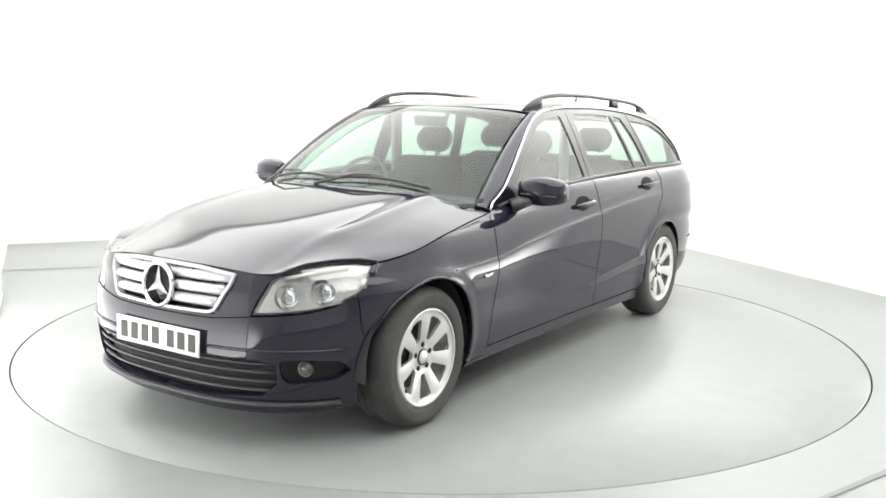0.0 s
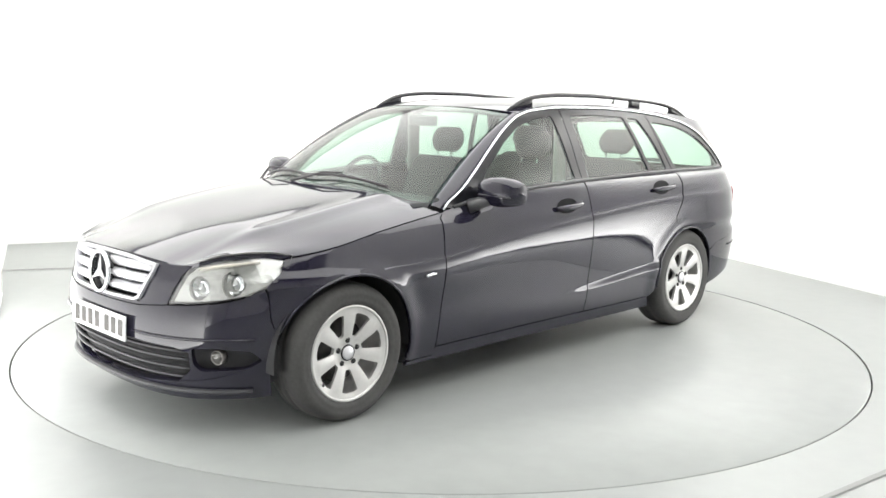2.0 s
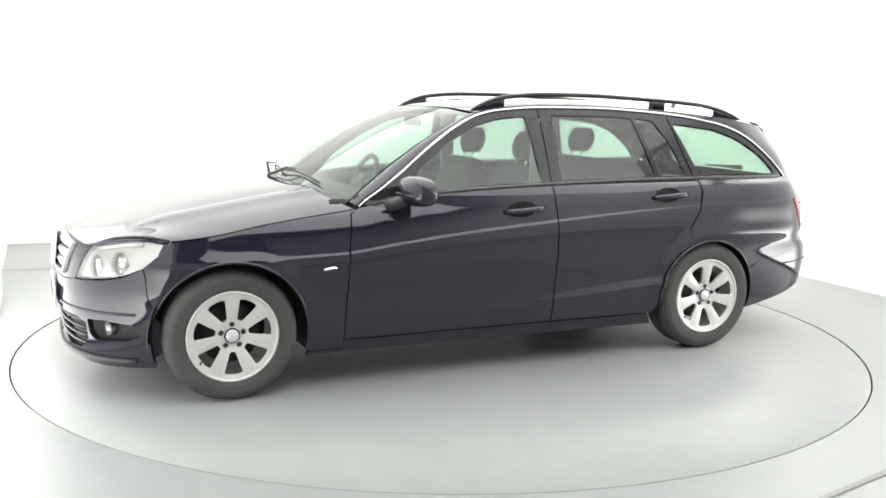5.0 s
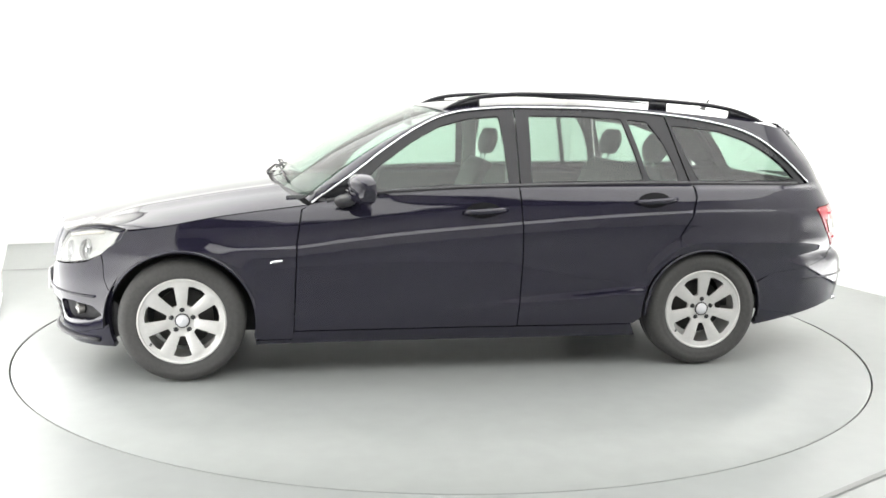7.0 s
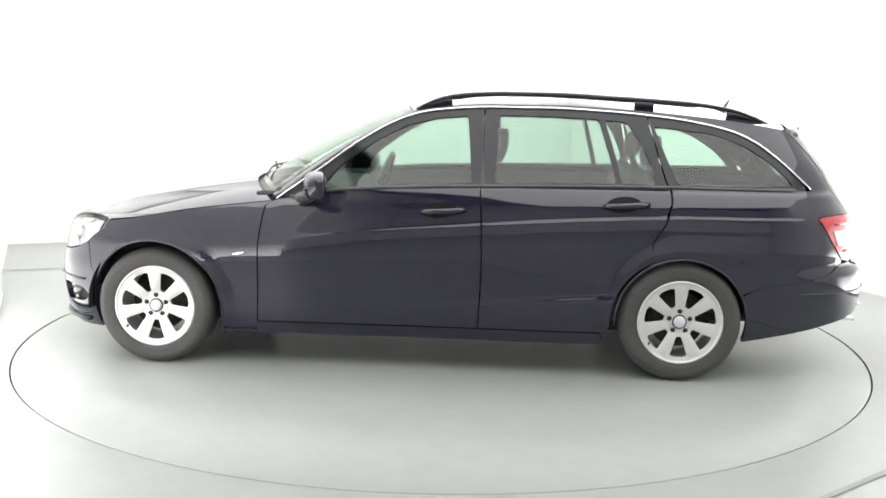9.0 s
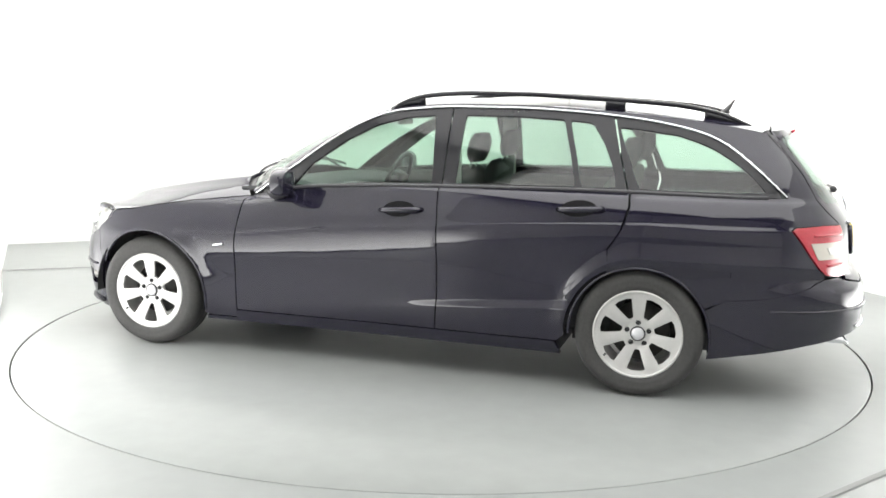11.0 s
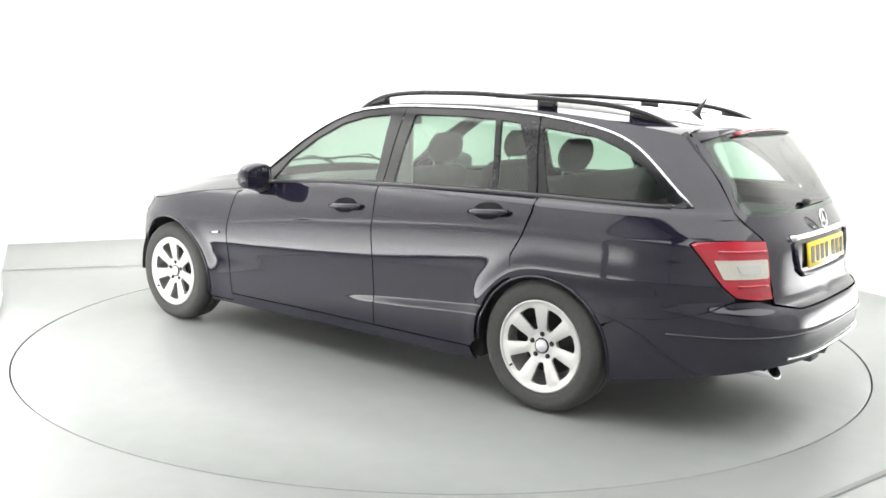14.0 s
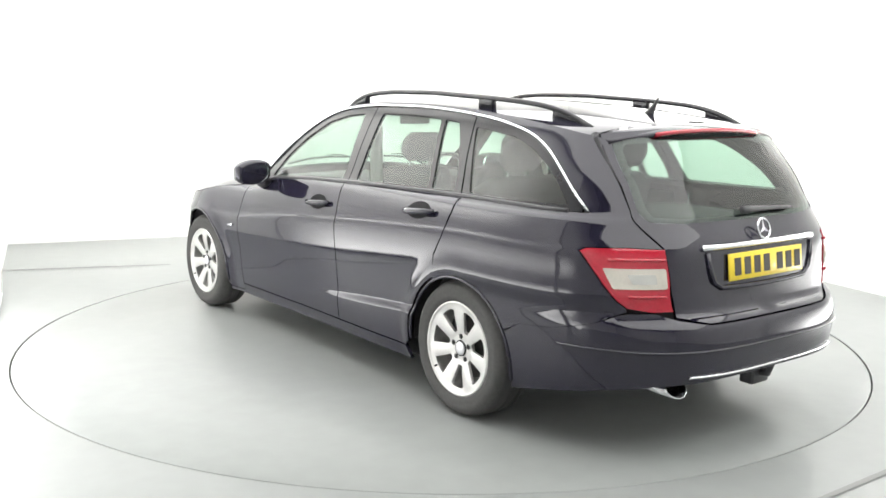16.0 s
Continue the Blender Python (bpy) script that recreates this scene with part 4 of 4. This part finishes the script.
        part("mirror_seam", seam, BLACK_PLASTIC, o, "dark seam across the mirror housing")
    # small side badge
    bx = [(0.945 - 0.062 * k / 4, 0.609 + 0.002 * k) for k in range(5)]
    pair("wing_badge", tube([Vector(body(*p)) + Vector((0, 0.003, 0)) for p in bx], 0.008, 6, 1.0), CHROME, car, "small chrome wing badge")
    # --- roof rails ---
    rp = [(0.02, 1.365), (-0.06, 1.408), (-0.16, 1.438), (-0.28, 1.452), (-0.45, 1.459), (-0.7, 1.458), (-1.0, 1.446), (-1.3, 1.430), (-1.5, 1.414), (-1.65, 1.388), (-1.76, 1.352), (-1.86, 1.306)]
    rz = smooth_curve(rp)
    pts = [(x, 0.545 - 0.02 * soft_step(-x, 1.2, 1.9), rz(x)) for x in [0.02 - 1.88 * k / 40 for k in range(41)]]

    def roof_z(x, y):
        v = min(abs(y) / skin_y(x, roof_edge(x)), 1)
        return roof_edge(x) + (roof_mid(x) - roof_edge(x)) * (1 - v ** 2.8)
    for o in pair("roof_rail", tube(pts, 0.0155, 8, 0.8), BLACK_TRIM, car, "slim dark roof rail on three feet"):
        sg = 1 if o.data.vertices[0].co.y > 0 else -1
        for xa, xb in ((0.02, -0.17), (-1.135, -1.235), (-1.62, -1.86)):
            rows = []
            for k in range(9):
                x = xa + (xb - xa) * k / 8
                y = 0.545 - 0.02 * soft_step(-x, 1.2, 1.9)
                zr = min(roof_z(x, y), rz(x)) - 0.004
                rows.append([(x, y - 0.011, zr), (x, y + 0.013, zr - 0.004), (x, y + 0.011, rz(x)), (x, y - 0.010, rz(x))])
            foot = loft(rows)
            part("rail_foot", foot if sg > 0 else mirrored(foot), BLACK_TRIM, o)
    part("aerial", tube([(-1.70, 0, 1.372), (-1.712, 0, 1.392), (-1.735, 0, 1.425), (-1.750, 0, 1.450)], [0.026, 0.016, 0.008, 0.004], 8), BLACK_PLASTIC, car, "short black roof aerial")
    # --- tail ---
    tg = [ry(0.0, 0.575), ry(0.40, 0.575), ry(0.52, 0.60), ry(0.527, 0.66), ry(0.540, 0.74), ry(0.550, 0.866), ry(0.578, 0.905), ry(0.618, 0.985), ry(0.611, 1.1), ry(0.594, 1.245), ry(0.575, 1.30), ry(0.0, 1.325)]
    glass_r = [ry(0.0, 0.955), ry(0.40, 0.955), ry(0.57, 0.965), ry(0.592, 1.0), ry(0.585, 1.1), ry(0.565, 1.255), ry(0.53, 1.283), ry(0.0, 1.298)]
    bm = panel(body, tg + list(reversed(glass_r)), step=0.035, out=(-1, 0.3, 0), lip=0.02)
    gate = part("tailgate", merge(mirrored(bm), bm), PAINT, car, "navy tailgate with a wide sloping window")
    bm = panel(body, glass_r, step=0.05, out=(-1, 0.3, 0), lip=0.0, proud=-0.003)
    part("rear_window", merge(mirrored(bm), bm), GLASS, gate, "green-tinted heated rear window").visible_shadow = False
    gr_in = [ry(0.0, 0.975), ry(0.40, 0.975), ry(0.54, 0.985), ry(0.556, 1.01), ry(0.552, 1.1), ry(0.535, 1.24), ry(0.51, 1.262), ry(0.0, 1.275)]
    bm = panel(body, glass_r + list(reversed(gr_in)), step=0.05, out=(-1, 0.3, 0), lip=0.0, proud=-0.006)
    part("window_border", merge(mirrored(bm), bm), BLACK_TRIM, gate, "black printed border of the rear window")
    # black liner added behind the tailgate gap so no light shows through
    sp = [Vector(body(*ry(y, z))) + Vector((0.030, -0.004, 0)) for y, z in ((0.616, 1.0), (0.614, 1.06), (0.609, 1.12), (0.602, 1.18), (0.596, 1.23), (0.588, 1.27), (0.577, 1.295))]
    pair("tailgate_seal", tube(sp, 0.021, 8), BLACK_TRIM, car, "black liner added behind the tailgate gap to block light")
    # spoiler
    rings = []
    for k in range(-10, 11):
        y = 0.572 * k / 10
        dx = 0.080 * (abs(k) / 10) ** 2.6
        z = 1.335 - 0.046 * (abs(k) / 10) ** 2.4
        rings.append([(-1.93, y, z + 0.014), (-2.0 + dx, y, z + 0.004), (-2.055 + dx, y, z - 0.012), (-2.066 + dx, y, z - 0.022), (-2.05 + dx, y, z - 0.040), (-1.99 + dx, y, z - 0.052), (-1.95, y, z - 0.02)])
    spoiler = part("roof_spoiler", loft(rings), PAINT, gate, "navy roof spoiler over the rear window")
    rings = [[(-2.068 + 0.065 * (0.6 * abs(k) / 10) ** 2.6 + a, 0.36 * k / 10, 1.335 - 0.016 * (abs(k) / 10) ** 2.4 + b) for a, b in ((0, -0.012), (-0.002, -0.024), (0.012, -0.034), (0.02, -0.02))] for k in range(-10, 11)]
    part("brake_light", loft(rings), RED_LENS, gate, "red high-level brake light strip")
    # chrome handle strip, emblem, plate recess
    cz = 0.862
    rings = []
    for k in range(-10, 11):
        y = 0.385 * k / 10
        x = body(*ry(abs(y), cz))[0] - 0.004
        rings.append([(x + 0.01, y, cz + 0.012), (x - 0.012, y, cz + 0.010), (x - 0.016, y, cz), (x - 0.010, y, cz - 0.012), (x + 0.01, y, cz - 0.012)])
    part("tailgate_handle", loft(rings), CHROME, gate, "chrome strip above the number plate")
    rec = rounded([ry(0.0, 0.850), ry(0.37, 0.850), ry(0.35, 0.73), ry(0.30, 0.695), ry(0.0, 0.690)], 0.012)
    rec[0:4] = [ry(0.0, 0.850)]
    rec[-4:] = [ry(0.0, 0.690)]
    bm = panel(body, rec, step=0.05, out=(-1, 0.3, 0), lip=0.012, proud=0.003)
    recess = part("plate_recess", merge(mirrored(bm), bm), PAINT, gate, "navy plate panel")
    edge = [(0.0, 0.693), (0.15, 0.694), (0.29, 0.699), (0.335, 0.725), (0.352, 0.77), (0.365, 0.842)]
    half = [Vector(body(*ry(*p))) + Vector((-0.006, 0, 0)) for p in edge]
    lip = [Vector((p.x, -p.y, p.z)) for p in reversed(half[1:])] + half
    part("recess_rim", tube(lip, 0.011, 8), PAINT, recess, "rounded rim of the plate panel")
    plate("number_plate", YELLOW_PLATE, Matrix.Translation((-2.366, 0, 0.778)) @ Matrix.Rotation(math.pi, 4, "Z") @ pose(0, 0, 0, 0, -7, 0), "yellow rear number plate with dark bars")
    emblem("tailgate_emblem", gate, 0.042, Matrix.Translation((-2.342, 0, 0.918)) @ Matrix.Rotation(math.pi, 4, "Z") @ pose(0, 0, 0, 0, -16, 0))
    pts = [Vector((body(*ry(abs(y), 0.992 - 0.02 * abs(y)))[0] - 0.018, y, 0.992 - 0.02 * abs(y))) for y in [0.06 - 0.36 * k / 8 for k in range(9)]]
    w = part("rear_wiper", tube(pts, [0.018, 0.016, 0.014, 0.012, 0.010, 0.009, 0.008, 0.007, 0.006], 6), BLACK_PLASTIC, gate, "black rear window wiper")
    # tail lamps
    for sgn in (1, -1):
        def side(bm, sgn=sgn):
            return bm if sgn > 0 else mirrored(bm)
        lamp = part("tail_lamp", side(panel(body, lamp_r, step=0.03, out=(-1, 0.5, 0), lip=0.02, proud=0.004)), RED_LENS, car, "red tail lamp with a clear band")
        part("lens", side(panel(body, rounded([ry(0.752, 0.792), ry(0.562, 0.792), ry(0.556, 0.712), ry(0.730, 0.712)], 0.012), step=0.03, out=(-1, 0.5, 0), lip=0.006, proud=0.009)), CLEAR_LENS, lamp, "clear reversing lens")
        part("bulb_housing", side(panel(body, rounded([ry(0.69, 0.770), ry(0.60, 0.770), ry(0.595, 0.732), ry(0.675, 0.732)], 0.008), step=0.03, out=(-1, 0.5, 0), lip=0.004, proud=0.012)), LAMP_SILVER, lamp, "grey bulb housing behind the clear band")
        for zz in (0.683, 0.826):
            part("lamp_rib", side(tube([Vector(body(*ry(0.56 + (0.13 if zz < 0.7 else 0.18) * k / 6, zz))) + Vector((-0.005, 0.002, 0)) for k in range(7)], 0.006, 6)), RED_LENS, lamp)
    # rear bumper
    rb = [ry(0.0, 0.568), ry(0.40, 0.568), ry(0.535, 0.592), ry(0.60, 0.615), ry(0.69, 0.614), at_x(-2.1, 0.5632), at_x(-1.95, 0.5262), at_x(-1.777, 0.5102)] + wheel_arch(-1.38, 154, 196, 0.338, 6) + [at_x(-1.85, 0.240), at_x(-2.0, 0.268), at_x(-2.15, 0.300), ry(0.60, 0.332), ry(0.30, 0.345), ry(0.0, 0.348)]
    bm = panel(body, rb, step=0.035, out=(-1, 0.5, 0), lip=0.03)
    part("rear_bumper", merge(mirrored(bm), bm), PAINT, car, "navy rear bumper")
    pts = [Vector(body(*ry(0.86 * k / 24, 0.47))) for k in range(0, 24)]
    full = [Vector((p.x, -p.y, p.z)) for p in reversed(pts[1:])] + pts
    part("bumper_moulding", tube(full, 0.009, 6, 0.6), PAINT, car)
    pts = [Vector(body(*ry(0.5 * k / 20, 0.366))) for k in range(0, 21)]
    full = [Vector((p.x, -p.y, p.z)) for p in reversed(pts[1:])] + pts
    part("bumper_trim", tube([p + Vector((-0.004, 0, 0)) for p in full], 0.007, 6, 0.8), CHROME, car, "thin chrome strip under the bumper")
    ring = []
    for x, k in ((-2.0, 0.8), (-2.20, 1.0), (-2.335, 1.0), (-2.335, 0.88), (-2.20, 0.84)):
        ring.append([(x + 0.03 * math.sin(a) * (x < -2.3), 0.515 + 0.060 * k * math.cos(a), 0.314 + 0.036 * k * math.sin(a)) for a in [2 * math.pi * j / 20 for j in range(20)]])
    part("exhaust_pipe", loft(ring, caps=True), CHROME, car, "flat oval chrome exhaust tip")
    hook = merge(tube([(-2.15, 0, 0.26), (-2.36, 0, 0.245), (-2.43, 0, 0.255), (-2.445, 0, 0.30)], 0.018, 8), lathe([(0.0005, 0.352), (0.018, 0.345), (0.026, 0.326), (0.018, 0.307), (0.01, 0.30)], 16, "z", (-2.445, 0, 0)), boxes((-2.40, -2.33, -0.06, 0.06, 0.20, 0.30), bevel=0.01))
    part("tow_bar", moved(hook, pose(0.06, -0.06, 0.035)), BLACK_PLASTIC, car, "black tow bar with a ball")
    def inset_rear(s, z):
        p = Vector(body(s, z))
        k = Vector((p.x + 1.2, p.y * 0.6, 0)).normalized()
        return tuple(p - k * 0.05)
    # dark backing added to stop light leaking between bumper, lamps and tailgate
    b = panel(inset_rear, [ry(0.0, 0.36), ry(0.60, 0.36), at_x(-1.90, 0.40), at_x(-1.82, 0.60), at_x(-1.9, 0.88), ry(0.62, 0.88), ry(0.0, 0.88)], step=0.08, out=(-1, 0.5, 0), lip=0)
    part("inner_tail_panel", merge(mirrored(b), b), DARK, car, "dark backing added behind the tail joints to block light")
    # --- underside and arches ---
    part("underbody", boxes((-0.99, 0.99, -0.76, 0.76, 0.16, 0.30), (-2.20, -1.0, -0.55, 0.55, 0.27, 0.42), (0.99, 1.80, -0.52, 0.52, 0.17, 0.50), bevel=0.03), DARK, car, "dark underbody")
    for ax in (1.38, -1.38):
        prof = [[(ax + 0.382 * math.cos(a), y, 0.305 + 0.382 * math.sin(a)) for a in [radians(-4 + 188 * k / 24) for k in range(25)]] for y in (0.60, 0.822)]
        pair("wheel_arch_liner", loft(prof, closed=False), DARK, car)
        bm = boxes((ax - 0.36, ax + 0.36, 0.585, 0.60, 0.2, 0.68))
        pair("inner_arch", bm, DARK, car)
    for ax, r, a0, a1 in ((1.38, 0.364, 22, 192), (-1.38, 0.338, -2, 190)):
        lip = [Vector(body(*p)) + Vector((0, 0.001, 0)) for p in wheel_arch(ax, a0, a1, r, 36)]
        pair("arch_lip", tube(lip, 0.007, 6), PAINT, car)
    for x, side in ((1.38, 1), (-1.38, 1), (1.38, -1), (-1.38, -1)):
        build_wheel(car, x, side)
    # --- cabin ---
    pair("door_card", boxes((-1.3, 0.75, 0.70, 0.735, 0.28, 0.95), bevel=0.02), SEAT, car, "dark door lining")
    part("cabin_floor", boxes((-2.1, 0.95, -0.72, 0.72, 0.30, 0.36)), SEAT, car)
    part("load_cover", boxes((-2.15, -1.35, -0.60, 0.60, 0.88, 0.90), bevel=0.006), SEAT, car, "dark roller cover over the load space")
    part("bulkhead", boxes((0.80, 0.86, -0.70, 0.70, 0.3, 0.88)), DARK, car)
    head = panel(lambda u, v: tuple(Vector(roof_skin(u, v)) - Vector((0, 0, 0.03))), [(0.01, -0.96), (0.95, -0.96), (0.95, 0.96), (0.01, 0.96)], step=0.1, out=(0, 0, -1), lip=0)
    part("headlining", head, TRIM_GREY, car, "pale grey headlining")
    dash = loft([[(x, y, z) for x, z in ((0.88, 0.86), (0.86, 0.935 - 0.02 * abs(y)), (0.62, 0.945 - 0.02 * abs(y)), (0.46, 0.91), (0.42, 0.84), (0.48, 0.62), (0.86, 0.60))] for y in [-0.70 + 1.4 * k / 10 for k in range(11)]])
    part("dashboard", dash, SEAT, car, "dark dashboard")
    ring = []
    for k in range(33):
        a = 2 * math.pi * k / 32
        ring.append((0.0, 0.185 * math.cos(a), 0.185 * math.sin(a)))
    wheel = tube(ring, 0.015, 8, up=(1, 0, 0))
    part("steering_wheel", moved(merge(wheel, boxes((-0.02, 0.02, -0.17, 0.17, -0.03, 0.03), (-0.03, 0.03, -0.06, 0.06, -0.17, 0.06), bevel=0.01)), pose(0.33, -0.36, 0.90, 0, -22, 0)), BLACK_PLASTIC, car, "black steering wheel")

    def seat(x, y, wide, lean, heads):
        def slab(pts, w, r):
            rings = []
            n = len(pts)
            for k, (px, pz, th) in enumerate(pts):
                a, b = pts[max(k - 1, 0)], pts[min(k + 1, n - 1)]
                d = Vector((b[0] - a[0], 0, b[1] - a[1])).normalized()
                nn = Vector((-d.z, 0, d.x))
                sh = 0.86 if k in (0, n - 1) else 1.0
                c = Vector((px, y, pz))
                rings.append([c + nn * th * 0.5 * math.copysign(abs(math.sin(t)) ** 0.5, math.sin(t)) * sh + Vector((0, w * 0.5 * math.copysign(abs(math.cos(t)) ** 0.4, math.cos(t)) * sh, 0)) for t in [2 * math.pi * j / 20 for j in range(20)]])
            return loft(rings)
        s = part("seat", slab([(x + 0.42, 0.50, 0.12), (x + 0.36, 0.52, 0.16), (x + 0.1, 0.50, 0.16), (x - 0.02, 0.48, 0.14)], wide, 0), SEAT, car, "charcoal fabric seat")
        part("backrest", slab([(x - 0.03, 0.50, 0.12), (x - 0.08, 0.62, 0.15), (x - 0.08 - lean * 0.5, 0.82, 0.14), (x - 0.08 - lean * 0.85, 0.99, 0.11), (x - 0.08 - lean, 1.05, 0.08)], wide, 0), SEAT, s)
        for hy in heads:
            xx = x - 0.08 - lean
            rg = []
            for k in range(7):
                t = k / 6
                q = math.sin(math.pi * (0.1 + 0.8 * t)) ** 0.4
                rg.append([(xx - 0.03 - 0.03 * t + 0.05 * q * math.cos(a), hy + 0.135 * q * math.copysign(abs(math.sin(a)) ** 0.6, math.sin(a)), 1.09 + 0.155 * t) for a in [2 * math.pi * j / 16 for j in range(16)]])
            part("headrest", loft(rg), SEAT, s, "charcoal padded headrest")
            part("headrest_post", merge(tube([(xx, hy - 0.06, 1.0), (xx - 0.02, hy - 0.06, 1.12)], 0.006), tube([(xx, hy + 0.06, 1.0), (xx - 0.02, hy + 0.06, 1.12)], 0.006)), CHROME, s)
    seat(-0.13, 0.36, 0.50, 0.17, (0.36,))
    seat(-0.13, -0.36, 0.50, 0.17, (-0.36,))
    seat(-0.98, 0.0, 1.26, 0.15, (0.38, -0.38))
    part("rear_view_mirror", boxes((0.13, 0.155, -0.11, 0.11, 1.27, 1.33), bevel=0.01), BLACK_PLASTIC, car)
    pair("b_pillar_lining", boxes((-0.40, -0.31, 0.60, 0.63, 0.95, 1.33), bevel=0.01), TRIM_GREY, car)
    return car


car = build_car()

# ---- movement: the turntable carries the car round ----
OFFSET = (0.0915, 0.0551)
TURNS = [(0.0, 56.1), (0.5, 54.34), (1.0, 51.65), (1.5, 48.35), (2.0, 44.85), (3.0, 37.9), (4.0, 30.95), (6.5, 13.45), (8.0, 3.06), (9.0, -3.93), (11.5, -21.09), (13.0, -31.26), (14.5, -41.6), (16.0, -52.1)]


def motions():
    walk(turntable, [(t, pose(0, 0, 0, 0, 0, 180 + a)) for t, a in TURNS])
    rows = []
    for t, a in TURNS:
        c, s = math.cos(radians(180 + a)), math.sin(radians(180 + a))
        rows.append((t, pose(OFFSET[0] * c - OFFSET[1] * s, OFFSET[0] * s + OFFSET[1] * c, 0.0, 0, 0, 180 + a)))
    walk(car, rows)


motions()
